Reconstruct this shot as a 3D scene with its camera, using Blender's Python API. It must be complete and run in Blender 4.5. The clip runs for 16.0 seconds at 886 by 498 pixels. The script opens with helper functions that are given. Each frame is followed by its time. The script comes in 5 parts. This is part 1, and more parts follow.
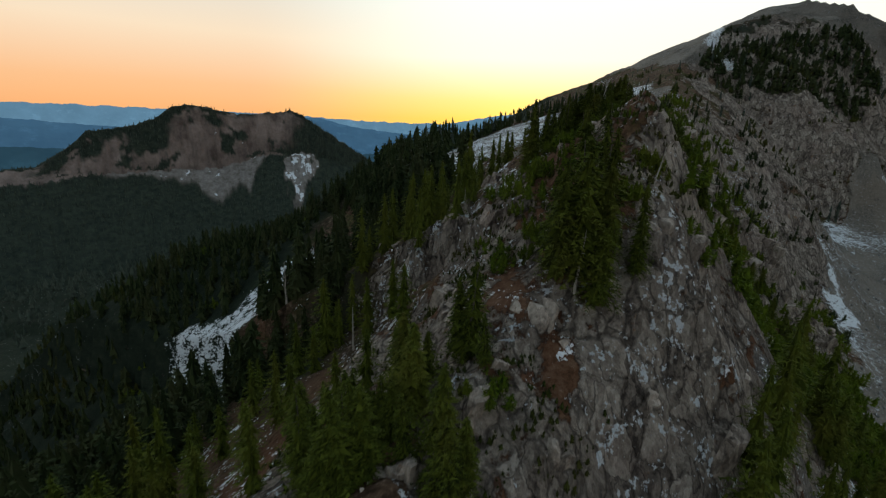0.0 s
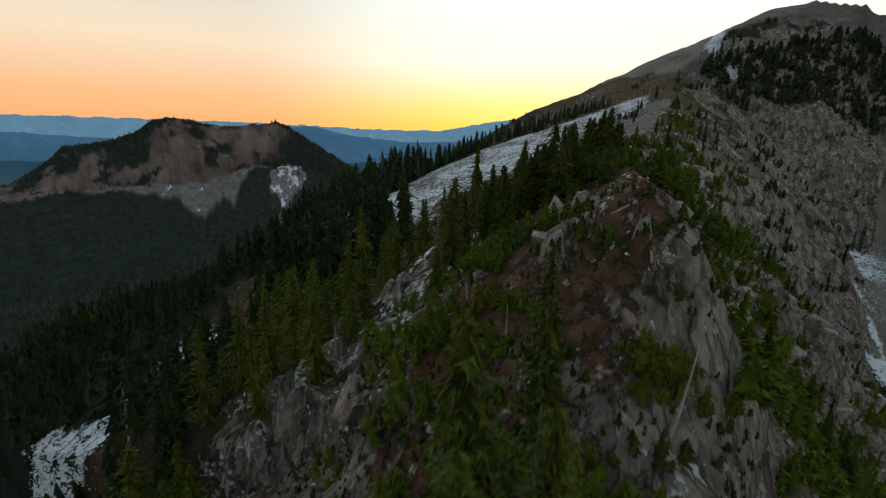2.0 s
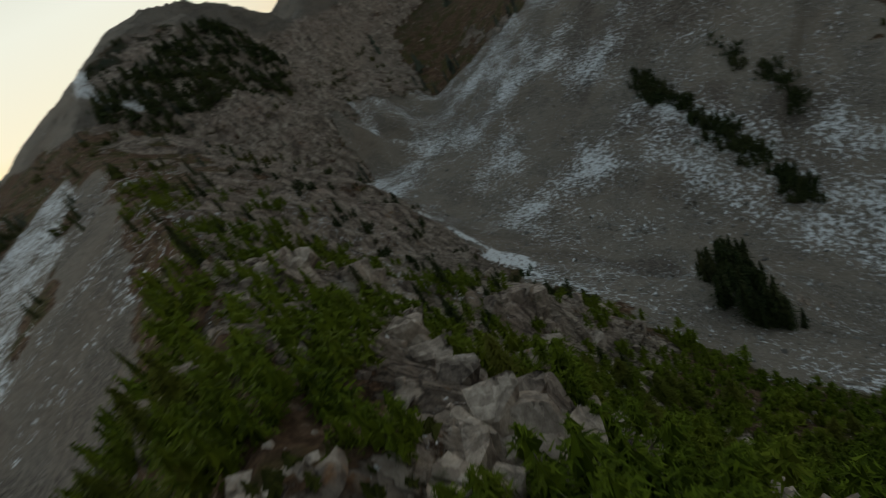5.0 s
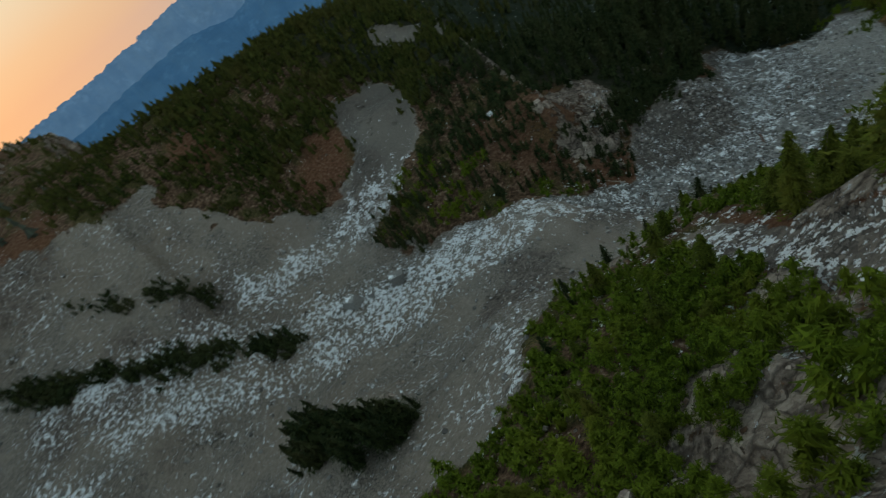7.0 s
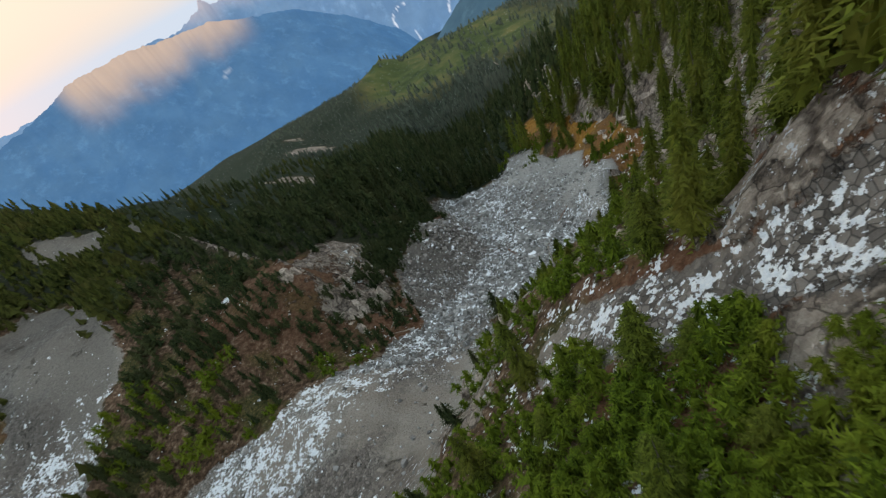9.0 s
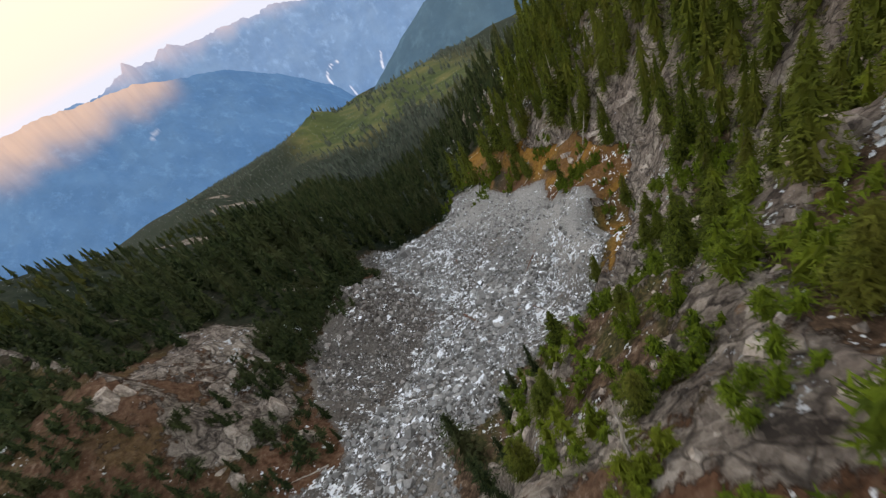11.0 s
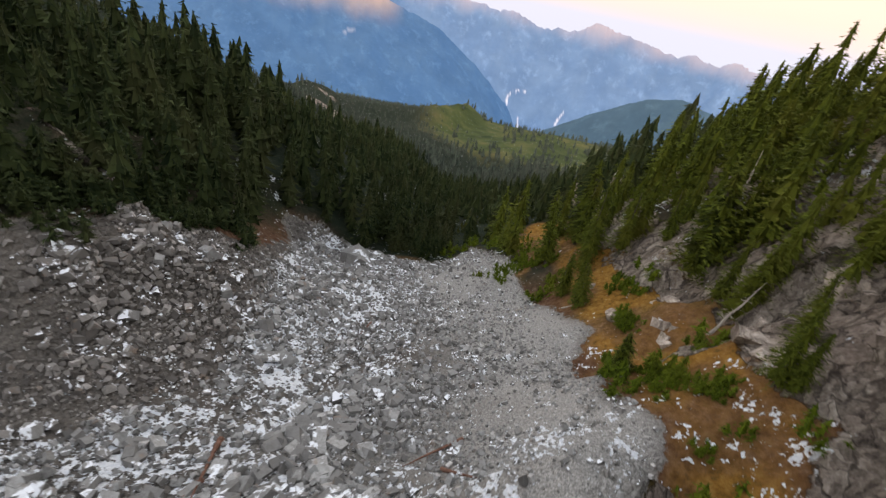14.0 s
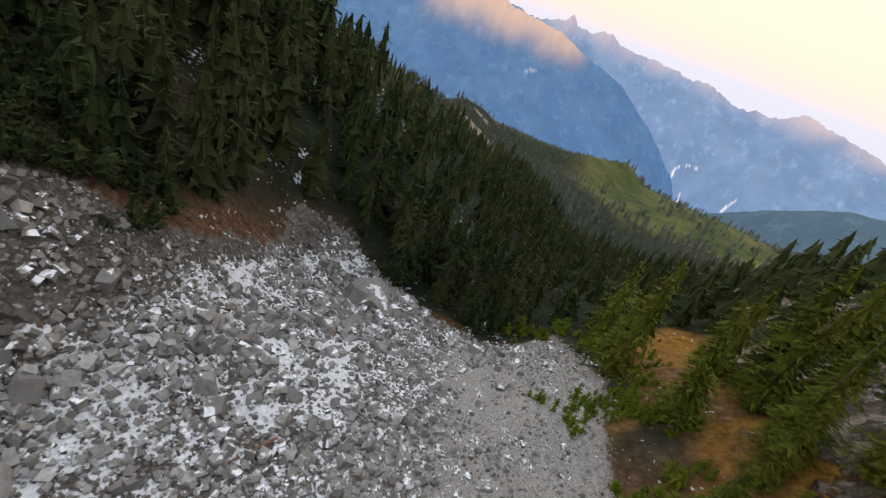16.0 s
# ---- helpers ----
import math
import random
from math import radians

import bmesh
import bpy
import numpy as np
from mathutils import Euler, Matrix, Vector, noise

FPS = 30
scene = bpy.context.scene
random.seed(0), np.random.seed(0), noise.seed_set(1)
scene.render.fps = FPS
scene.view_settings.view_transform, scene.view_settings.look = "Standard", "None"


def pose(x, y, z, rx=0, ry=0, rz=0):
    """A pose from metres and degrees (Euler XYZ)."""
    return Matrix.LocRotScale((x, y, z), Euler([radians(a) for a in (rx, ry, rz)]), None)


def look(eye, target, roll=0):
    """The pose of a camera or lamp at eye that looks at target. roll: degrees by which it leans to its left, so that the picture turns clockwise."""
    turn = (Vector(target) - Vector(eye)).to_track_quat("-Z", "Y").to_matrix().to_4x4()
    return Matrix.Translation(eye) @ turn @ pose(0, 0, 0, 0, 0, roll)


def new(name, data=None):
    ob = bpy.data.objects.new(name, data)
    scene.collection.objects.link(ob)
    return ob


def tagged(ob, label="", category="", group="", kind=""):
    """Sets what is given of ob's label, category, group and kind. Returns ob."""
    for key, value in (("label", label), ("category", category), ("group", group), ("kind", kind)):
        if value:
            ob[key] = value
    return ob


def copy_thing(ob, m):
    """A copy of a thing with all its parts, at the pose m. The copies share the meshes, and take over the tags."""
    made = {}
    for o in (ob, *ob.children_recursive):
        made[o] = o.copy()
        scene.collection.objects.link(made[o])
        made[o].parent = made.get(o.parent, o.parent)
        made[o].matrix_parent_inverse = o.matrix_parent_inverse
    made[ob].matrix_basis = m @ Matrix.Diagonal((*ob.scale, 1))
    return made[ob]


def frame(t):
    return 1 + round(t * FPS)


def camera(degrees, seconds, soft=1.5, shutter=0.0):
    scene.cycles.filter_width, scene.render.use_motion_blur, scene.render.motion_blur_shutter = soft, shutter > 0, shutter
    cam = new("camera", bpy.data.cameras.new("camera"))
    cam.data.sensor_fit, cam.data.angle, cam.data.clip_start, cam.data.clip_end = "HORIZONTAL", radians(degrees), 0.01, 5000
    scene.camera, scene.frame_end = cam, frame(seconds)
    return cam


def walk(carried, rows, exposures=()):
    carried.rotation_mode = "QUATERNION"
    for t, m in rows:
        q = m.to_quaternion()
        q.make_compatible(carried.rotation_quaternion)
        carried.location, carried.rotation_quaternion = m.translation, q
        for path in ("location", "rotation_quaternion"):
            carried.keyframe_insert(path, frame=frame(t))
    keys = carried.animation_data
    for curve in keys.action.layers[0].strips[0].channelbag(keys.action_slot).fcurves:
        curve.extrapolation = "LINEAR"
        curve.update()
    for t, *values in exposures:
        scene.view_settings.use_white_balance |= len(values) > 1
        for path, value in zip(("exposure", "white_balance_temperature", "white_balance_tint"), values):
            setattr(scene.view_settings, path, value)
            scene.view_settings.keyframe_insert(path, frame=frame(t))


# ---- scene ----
cam = camera(88.00, 16.0, soft=1.25, shutter=0.22)
PATH = [
    (0.0, (8.242, 15.286, -3.247), (8.420, 24.909, -5.960), 2.09),
    (0.5, (10.951, 22.028, -1.753), (11.106, 31.655, -4.455), 1.94),
    (1.0, (13.676, 28.876, -0.304), (13.863, 38.505, -2.995), 1.78),
    (1.5, (16.443, 35.706, 1.005), (16.647, 45.352, -1.624), 1.59),
    (2.0, (19.251, 42.698, 2.445), (19.455, 52.353, -0.149), 1.31),
    (2.5, (22.062, 49.690, 3.899), (22.288, 59.314, 1.194), 1.28),
    (3.0, (24.978, 56.830, 5.127), (25.264, 66.437, 2.364), 0.20),
    (3.5, (27.940, 64.056, 6.395), (28.650, 73.666, 3.722), -3.88),
    (4.0, (30.862, 70.683, 7.553), (33.200, 80.012, 4.816), -12.76),
    (4.5, (34.387, 77.094, 8.098), (39.135, 85.193, 4.652), -24.79),
    (5.0, (38.673, 82.981, 7.466), (45.766, 88.537, 3.128), -31.52),
    (5.2, (40.591, 85.057, 6.800), (48.369, 89.276, 2.143), -32.52),
    (7.3, (61.622, 90.915, -9.447), (66.876, 85.317, -15.854), -39.45),
    (7.5, (63.253, 90.384, -11.222), (67.836, 84.216, -17.622), -38.38),
    (8.0, (66.899, 87.711, -15.819), (69.875, 80.295, -21.832), -34.07),
    (8.5, (69.458, 83.131, -20.050), (71.293, 75.189, -25.842), -31.05),
    (9.0, (70.905, 77.452, -24.078), (71.903, 69.462, -30.007), -30.22),
    (9.5, (71.535, 71.250, -28.338), (71.949, 63.213, -34.275), -31.11),
    (9.7, (71.562, 68.659, -30.087), (71.858, 60.608, -36.010), -31.51),
    (11.8, (65.201, 37.895, -49.208), (64.125, 29.649, -54.762), -24.74),
    (12.0, (64.212, 34.917, -51.014), (63.079, 26.684, -56.575), -22.60),
    (12.5, (61.373, 27.753, -55.577), (60.146, 19.447, -61.010), -13.60),
    (13.0, (58.070, 20.685, -60.119), (57.120, 12.220, -65.357), -4.55),
    (13.5, (54.701, 13.329, -64.579), (54.399, 4.739, -69.690), 3.58),
    (14.0, (51.664, 5.946, -69.036), (52.144, -2.756, -73.939), 11.26),
    (14.5, (49.427, -1.780, -72.907), (50.505, -10.535, -77.617), 17.61),
    (15.0, (48.336, -9.970, -75.824), (50.058, -18.643, -80.495), 20.96),
    (15.5, (48.441, -18.319, -78.204), (50.948, -26.797, -82.877), 20.96),
    (16.0, (49.150, -26.294, -80.518), (52.273, -34.445, -85.396), 20.16),
]
walk(cam, [(t, look(eye, target, roll)) for t, eye, target, roll in PATH], exposures=[(0, 0.14, 6000, 0), (3.5, 0.14, 6000, 0), (5.2, -0.18, 6600, 0), (7.3, 0.62, 6200, -8), (8.0, 1.1, 6350, -4), (8.6, 1.48, 6500, 2), (9.7, 1.56, 6700, 6), (11.8, 1.86, 7200, 17), (16, 1.76, 7200, 17)])


# ---------------------------------------------------------------- sky and sun
def sky_world():
    w = bpy.data.worlds.new("dusk_sky")
    scene.world = w
    w.use_nodes = True
    nt = w.node_tree
    bg = nt.nodes["Background"]

    def node(kind, **values):
        n = nt.nodes.new(kind)
        for key, v in values.items():
            n.inputs[key].default_value = v
        return n

    sky = nt.nodes.new("ShaderNodeTexSky")
    sky.sky_type, sky.sun_disc = "NISHITA", False
    sky.sun_elevation, sky.sun_rotation = radians(1.5), radians(SUN_TURN)
    sky.altitude, sky.air_density, sky.dust_density, sky.ozone_density = 1500, 1.0, 1.5, 2.0
    low = node("ShaderNodeVectorMath")
    low.operation = "SCALE"
    low.inputs[3].default_value = SKY_GLOW
    nt.links.new(sky.outputs["Color"], low.inputs[0])
    # the after-glow that fills the whole dome at dusk: a ramp over height, one towards the set sun and one away from it
    co = nt.nodes.new("ShaderNodeTexCoord")
    part = nt.nodes.new("ShaderNodeSeparateXYZ")
    nt.links.new(co.outputs["Generated"], part.inputs[0])

    def ramp(stops):
        r = nt.nodes.new("ShaderNodeValToRGB")
        e = r.color_ramp.elements
        e[0].position, e[0].color = stops[0][0], (*stops[0][1], 1)
        e[1].position, e[1].color = stops[-1][0], (*stops[-1][1], 1)
        for p, c in stops[1:-1]:
            k = e.new(p)
            k.color = (*c, 1)
        nt.links.new(part.outputs["Z"], r.inputs[0])
        return r

    left = ramp([(0.0, (0.93, 0.40, 0.16)), (0.05, (0.93, 0.46, 0.22)), (0.14, (0.93, 0.66, 0.45)), (0.27, (0.68, 0.65, 0.60)), (0.45, (0.46, 0.53, 0.60)), (1.0, (0.282, 0.33, 0.388))])
    mid = ramp([(0.0, (1.0, 0.60, 0.10)), (0.04, (1.05, 0.72, 0.22)), (0.12, (1.05, 0.92, 0.72)), (0.25, (1.0, 0.95, 0.86)), (0.5, (0.60, 0.62, 0.64)), (1.0, (0.282, 0.33, 0.388))])
    back = ramp([(0.0, (0.22, 0.25, 0.31)), (0.022, (0.27, 0.25, 0.26)), (0.05, (0.31, 0.255, 0.235)), (0.1, (0.315, 0.266, 0.222)), (0.25, (0.325, 0.272, 0.228)), (0.5, (0.40, 0.42, 0.42)), (1.0, (0.308, 0.35, 0.395))])
    flat = node("ShaderNodeVectorMath")
    flat.operation = "MULTIPLY"
    flat.inputs[1].default_value = (1, 1, 0)
    nt.links.new(co.outputs["Generated"], flat.inputs[0])
    unit = node("ShaderNodeVectorMath")
    unit.operation = "NORMALIZE"
    nt.links.new(flat.outputs[0], unit.inputs[0])
    dot = node("ShaderNodeVectorMath")
    dot.operation = "DOT_PRODUCT"
    dot.inputs[1].default_value = (math.sin(radians(GLOW_TURN)), math.cos(radians(GLOW_TURN)), 0)
    nt.links.new(unit.outputs[0], dot.inputs[0])

    def span(a, b):
        n = nt.nodes.new("ShaderNodeMapRange")
        n.interpolation_type = "SMOOTHSTEP"
        n.inputs["From Min"].default_value, n.inputs["From Max"].default_value = a, b
        nt.links.new(dot.outputs["Value"], n.inputs["Value"])
        return n

    def mix(factor, a, b):
        n = nt.nodes.new("ShaderNodeMix")
        n.data_type = "RGBA"
        nt.links.new(factor.outputs[0], n.inputs[0])
        nt.links.new(a, n.inputs[6])
        nt.links.new(b, n.inputs[7])
        return n.outputs[2]

    away = mix(span(-0.8, 0.55), back.outputs[0], left.outputs[0])
    dome = mix(span(0.72, 0.985), away, mid.outputs[0])
    add = node("ShaderNodeVectorMath")
    add.operation = "ADD"
    nt.links.new(low.outputs[0], add.inputs[0])
    nt.links.new(dome, add.inputs[1])
    nt.links.new(add.outputs[0], bg.inputs["Color"])
    bg.inputs["Strength"].default_value = SKY_STRENGTH


SUN_TURN, GLOW_TURN, SKY_GLOW, SKY_STRENGTH = 14.0, 22.0, 0.02, 1.0
sky_world()
sun = new("sun", bpy.data.lights.new("sun", "SUN"))
sun.data.energy, sun.data.angle, sun.data.color = 0.45, radians(40), (1.0, 0.88, 0.70)
sun.matrix_world = look((0, 0, 0), (-math.sin(radians(SUN_TURN)), -math.cos(radians(SUN_TURN)), -math.tan(radians(9))))


# ---------------------------------------------------------------- materials
class Nodes:
    """Short hand for building one material."""

    def __init__(self, name, rough=0.9):
        self.m = bpy.data.materials.new(name)
        self.m.use_nodes = True
        self.nt = self.m.node_tree
        self.b = self.nt.nodes["Principled BSDF"]
        self.b.inputs["Roughness"].default_value = rough
        self.b.inputs["Specular IOR Level"].default_value = 0.06
        self.co = self.nt.nodes.new("ShaderNodeNewGeometry").outputs["Position"]

    def put(self, socket, v):
        if isinstance(v, (int, float)):
            socket.default_value = v
        elif isinstance(v, tuple):
            socket.default_value = (*v, 1) if len(v) == 3 and socket.type == "RGBA" else v
        else:
            self.nt.links.new(v, socket)

    def noise(self, scale, detail=4, rough=0.55, co=None, stretch=None):
        n = self.nt.nodes.new("ShaderNodeTexNoise")
        self.put(n.inputs["Scale"], scale)
        self.put(n.inputs["Detail"], detail)
        self.put(n.inputs["Roughness"], rough)
        co = co or self.co
        if stretch:
            m = self.nt.nodes.new("ShaderNodeMapping")
            self.nt.links.new(co, m.inputs[0])
            m.inputs["Scale"].default_value = stretch[:3]
            if len(stretch) > 3:
                m.inputs["Rotation"].default_value = [radians(a) for a in stretch[3:]]
            co = m.outputs[0]
        self.nt.links.new(co, n.inputs["Vector"])
        return n.outputs["Fac"]

    def cells(self, scale, feature="F1", out="Color", stretch=None):
        n = self.nt.nodes.new("ShaderNodeTexVoronoi")
        n.feature = feature
        self.put(n.inputs["Scale"], scale)
        co = self.co
        if stretch:
            m = self.nt.nodes.new("ShaderNodeMapping")
            self.nt.links.new(co, m.inputs[0])
            m.inputs["Scale"].default_value = stretch[:3]
            if len(stretch) > 3:
                m.inputs["Rotation"].default_value = [radians(a) for a in stretch[3:]]
            co = m.outputs[0]
        self.nt.links.new(co, n.inputs["Vector"])
        return n.outputs[out]

    def ramp(self, v, *stops):
        r = self.nt.nodes.new("ShaderNodeValToRGB")
        e = r.color_ramp.elements
        e[0].position, e[0].color = stops[0][0], (*stops[0][1], 1)
        e[1].position, e[1].color = stops[-1][0], (*stops[-1][1], 1)
        for p, c in stops[1:-1]:
            e.new(p).color = (*c, 1)
        self.nt.links.new(v, r.inputs[0])
        return r.outputs["Color"]

    def span(self, v, a, b, lo=0.0, hi=1.0):
        n = self.nt.nodes.new("ShaderNodeMapRange")
        n.interpolation_type = "SMOOTHSTEP"
        for key, val in (("Value", v), ("From Min", a), ("From Max", b), ("To Min", lo), ("To Max", hi)):
            self.put(n.inputs[key], val)
        return n.outputs[0]

    def math(self, op, a, b=0.0):
        n = self.nt.nodes.new("ShaderNodeMath")
        n.operation = op
        self.put(n.inputs[0], a)
        self.put(n.inputs[1], b)
        return n.outputs[0]

    def mix(self, f, a, b, mode="MIX"):
        n = self.nt.nodes.new("ShaderNodeMix")
        n.data_type, n.blend_type = "RGBA", mode
        self.put(n.inputs[0], f)
        self.put(n.inputs[6], a)
        self.put(n.inputs[7], b)
        return n.outputs[2]

    def attribute(self, name):
        n = self.nt.nodes.new("ShaderNodeVertexColor")
        n.layer_name = name
        p = self.nt.nodes.new("ShaderNodeSeparateColor")
        self.nt.links.new(n.outputs["Color"], p.inputs[0])
        return (*p.outputs, n.outputs["Alpha"])

    def bump(self, v, strength, distance):
        n = self.nt.nodes.new("ShaderNodeBump")
        n.inputs["Strength"].default_value = strength
        n.inputs["Distance"].default_value = distance
        self.nt.links.new(v, n.inputs["Height"])
        self.nt.links.new(n.outputs[0], self.b.inputs["Normal"])

    def done(self, colour, rough=None):
        self.put(self.b.inputs["Base Color"], colour)
        if rough is not None:
            self.put(self.b.inputs["Roughness"], rough)
        return self.m


def rock_colour(n, dark=0.6):
    """Weathered andesite: grey-brown leaning blocks, dark clefts, rusty and pale stains."""
    warp = n.nt.nodes.new("ShaderNodeTexNoise")
    n.put(warp.inputs["Scale"], 0.5)
    n.put(warp.inputs["Detail"], 4)
    n.nt.links.new(n.co, warp.inputs["Vector"])
    add = n.nt.nodes.new("ShaderNodeVectorMath")
    add.operation = "MULTIPLY_ADD"
    n.nt.links.new(warp.outputs["Color"], add.inputs[0])
    add.inputs[1].default_value = (2.2, 2.2, 2.2)
    n.nt.links.new(n.co, add.inputs[2])
    plain, n.co = n.co, add.outputs[0]
    lean = (1.5, 1.2, 0.42, 0, 20, 0)
    block = n.cells(0.42, stretch=lean)
    edge = n.cells(0.42, "DISTANCE_TO_EDGE", "Distance", lean)
    small = n.cells(1.5, stretch=lean)
    crack = n.cells(1.5, "DISTANCE_TO_EDGE", "Distance", lean)
    n.co = plain
    grey = [n.nt.nodes.new("ShaderNodeRGBToBW") for _ in range(2)]
    n.nt.links.new(block, grey[0].inputs[0])
    n.nt.links.new(small, grey[1].inputs[0])
    big = n.noise(0.09, 5, 0.6)
    grain = n.noise(2.4, 7, 0.72, stretch=(1.2, 1.2, 0.7, 0, 20, 0))
    mid = n.math("ADD", n.math("ADD", n.math("MULTIPLY", grain, 0.40), n.math("MULTIPLY", n.noise(0.5, 7, 0.68, stretch=(1.5, 1.1, 0.35, 0, 20, 0)), 0.26)), n.math("ADD", n.math("MULTIPLY", grey[0].outputs[0], 0.18), n.math("MULTIPLY", grey[1].outputs[0], 0.16)))
    base = n.ramp(mid, (0.36, (0.062, 0.052, 0.045)), (0.45, (0.195, 0.163, 0.138)), (0.54, (0.345, 0.295, 0.25)), (0.64, (0.55, 0.48, 0.415)))
    base = n.mix(n.span(big, 0.50, 0.64, 0, 0.5), base, n.ramp(mid, (0.36, (0.08, 0.062, 0.054)), (0.64, (0.40, 0.31, 0.265))))
    base = n.mix(n.span(n.noise(0.4, 5, 0.65), 0.63, 0.72, 0, 0.7), base, n.ramp(grain, (0.3, (0.11, 0.05, 0.018)), (0.7, (0.34, 0.17, 0.07))))
    cut = n.span(n.noise(0.3, 3), 0.4, 0.6, 0.02, 0.12)
    cleft = n.math("MINIMUM", n.math("DIVIDE", edge, cut), n.math("ADD", n.math("MULTIPLY", crack, 9.0), 0.6))
    base = n.mix(n.span(cleft, 0.1, 1.0, dark, 0.0), base, (0.022, 0.018, 0.016))
    rise = n.math("ADD", mid, n.math("MULTIPLY", grey[0].outputs[0], 0.25))
    return base, rise, n.math("MULTIPLY", cleft, 0.05)


def ground_material():
    n = Nodes("mountain_ground", 0.92)
    scree, snow, grass, rock = n.attribute("cover")
    scree = n.span(n.math("ADD", scree, n.math("MULTIPLY", n.math("SUBTRACT", n.noise(0.55, 5, 0.7), 0.5), 1.5)), 0.42, 0.58)
    forest, earth, meadow, gravel = n.attribute("growth")
    broad, talus, _, _ = n.attribute("reach")
    rock_c, mid, joint = rock_colour(n)
    # earth with heather, needles and dead grass
    soil = n.ramp(n.noise(1.1, 7, 0.74), (0.34, (0.014, 0.009, 0.006)), (0.46, (0.062, 0.040, 0.026)), (0.56, (0.125, 0.080, 0.052)), (0.66, (0.27, 0.215, 0.165)))
    heath = n.ramp(n.noise(2.6, 5, 0.75), (0.36, (0.010, 0.016, 0.006)), (0.5, (0.038, 0.046, 0.014)), (0.62, (0.13, 0.10, 0.04)))
    soil = n.mix(n.span(n.noise(0.16, 4), 0.48, 0.60, 0.0, 0.8), soil, heath)
    # Woodland floor; the deep shade under the firs is included in this dark colour.
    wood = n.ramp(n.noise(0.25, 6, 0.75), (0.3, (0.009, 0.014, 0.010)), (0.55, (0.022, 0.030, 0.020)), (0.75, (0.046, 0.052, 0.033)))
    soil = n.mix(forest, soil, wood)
    lawn = n.ramp(n.noise(0.02, 7, 0.7), (0.3, (0.020, 0.036, 0.014)), (0.5, (0.058, 0.074, 0.026)), (0.7, (0.13, 0.115, 0.045)))
    soil = n.mix(meadow, soil, lawn)
    soil = n.mix(n.math("MULTIPLY", earth, 0.9), soil, n.ramp(n.noise(1.4, 7, 0.75), (0.32, (0.030, 0.014, 0.008)), (0.48, (0.105, 0.052, 0.030)), (0.60, (0.15, 0.088, 0.058)), (0.72, (0.27, 0.20, 0.155))))
    straw = n.ramp(n.noise(1.3, 6, 0.7), (0.3, (0.075, 0.045, 0.012)), (0.5, (0.23, 0.115, 0.025)), (0.72, (0.33, 0.20, 0.06)))
    soil = n.mix(grass, soil, straw)
    rag = n.noise(0.8, 5, 0.7)
    bare = n.span(n.math("ADD", rock, n.math("ADD", n.math("MULTIPLY", n.math("SUBTRACT", rag, 0.5), 1.6), n.math("MULTIPLY", n.math("SUBTRACT", n.noise(0.11, 4, 0.6), 0.54), 2.6))), 0.40, 0.56)
    base = n.mix(bare, soil, rock_c)
    # broken stone
    stone = n.cells(1.9)
    grey = n.nt.nodes.new("ShaderNodeRGBToBW")
    n.nt.links.new(stone, grey.inputs[0])
    tone = n.ramp(grey.outputs[0], (0.1, (0.10, 0.097, 0.093)), (0.5, (0.24, 0.233, 0.222)), (0.9, (0.40, 0.39, 0.37)))
    fine = n.ramp(n.noise(5.0, 6, 0.75), (0.3, (0.14, 0.126, 0.11)), (0.7, (0.38, 0.35, 0.312)))
    coarse = n.span(n.noise(0.07, 4, 0.6), 0.44, 0.56)
    stony = n.mix(coarse, fine, n.mix(0.6, fine, tone))
    stony = n.mix(n.span(n.noise(0.05, 5, 0.6), 0.45, 0.65, 0, 0.6), stony, (0.19, 0.155, 0.128))
    stony = n.mix(n.math("MULTIPLY", broad, 0.6), stony, n.ramp(n.noise(1.2, 6, 0.75), (0.34, (0.085, 0.072, 0.058)), (0.66, (0.27, 0.235, 0.195))))
    stony = n.mix(n.math("MULTIPLY", earth, 0.7), stony, n.ramp(grey.outputs[0], (0.1, (0.045, 0.038, 0.034)), (0.9, (0.19, 0.162, 0.142))))
    stony = n.mix(gravel, stony, n.ramp(n.noise(7.0, 5, 0.8), (0.34, (0.15, 0.144, 0.135)), (0.5, (0.31, 0.30, 0.284)), (0.66, (0.52, 0.505, 0.48))))
    coarse = n.math("MULTIPLY", coarse, n.math("SUBTRACT", 1.0, gravel))
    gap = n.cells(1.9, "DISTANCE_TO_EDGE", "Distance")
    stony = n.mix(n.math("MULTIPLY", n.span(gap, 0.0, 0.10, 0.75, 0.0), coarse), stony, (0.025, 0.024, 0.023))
    # Ground under the talus darkened: shade in the gaps between stones, painted in.
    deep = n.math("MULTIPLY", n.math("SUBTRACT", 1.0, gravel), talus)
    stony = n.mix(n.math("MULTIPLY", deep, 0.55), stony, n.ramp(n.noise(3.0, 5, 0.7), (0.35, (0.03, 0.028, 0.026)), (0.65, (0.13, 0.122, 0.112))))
    base = n.mix(scree, base, stony)
    # thin early snow that lies between the stones
    close = n.math("ADD", n.math("MULTIPLY", n.noise(2.0, 4, 0.64), 0.52), n.math("MULTIPLY", n.noise(0.42, 5, 0.62), 0.48))
    open_ground = n.math("ADD", n.math("MULTIPLY", n.noise(0.95, 6, 0.78, stretch=(1, 1, 1.6)), 0.80), n.math("MULTIPLY", n.noise(0.09, 3, 0.6), 0.20))
    patch = n.mix(broad, close, open_ground)
    lie = n.span(n.math("ADD", patch, n.math("MULTIPLY", snow, 0.20)), 0.625, 0.645)
    base = n.mix(lie, base, n.ramp(n.noise(3.0, 4), (0.3, (0.62, 0.66, 0.72)), (0.7, (0.82, 0.84, 0.86))))
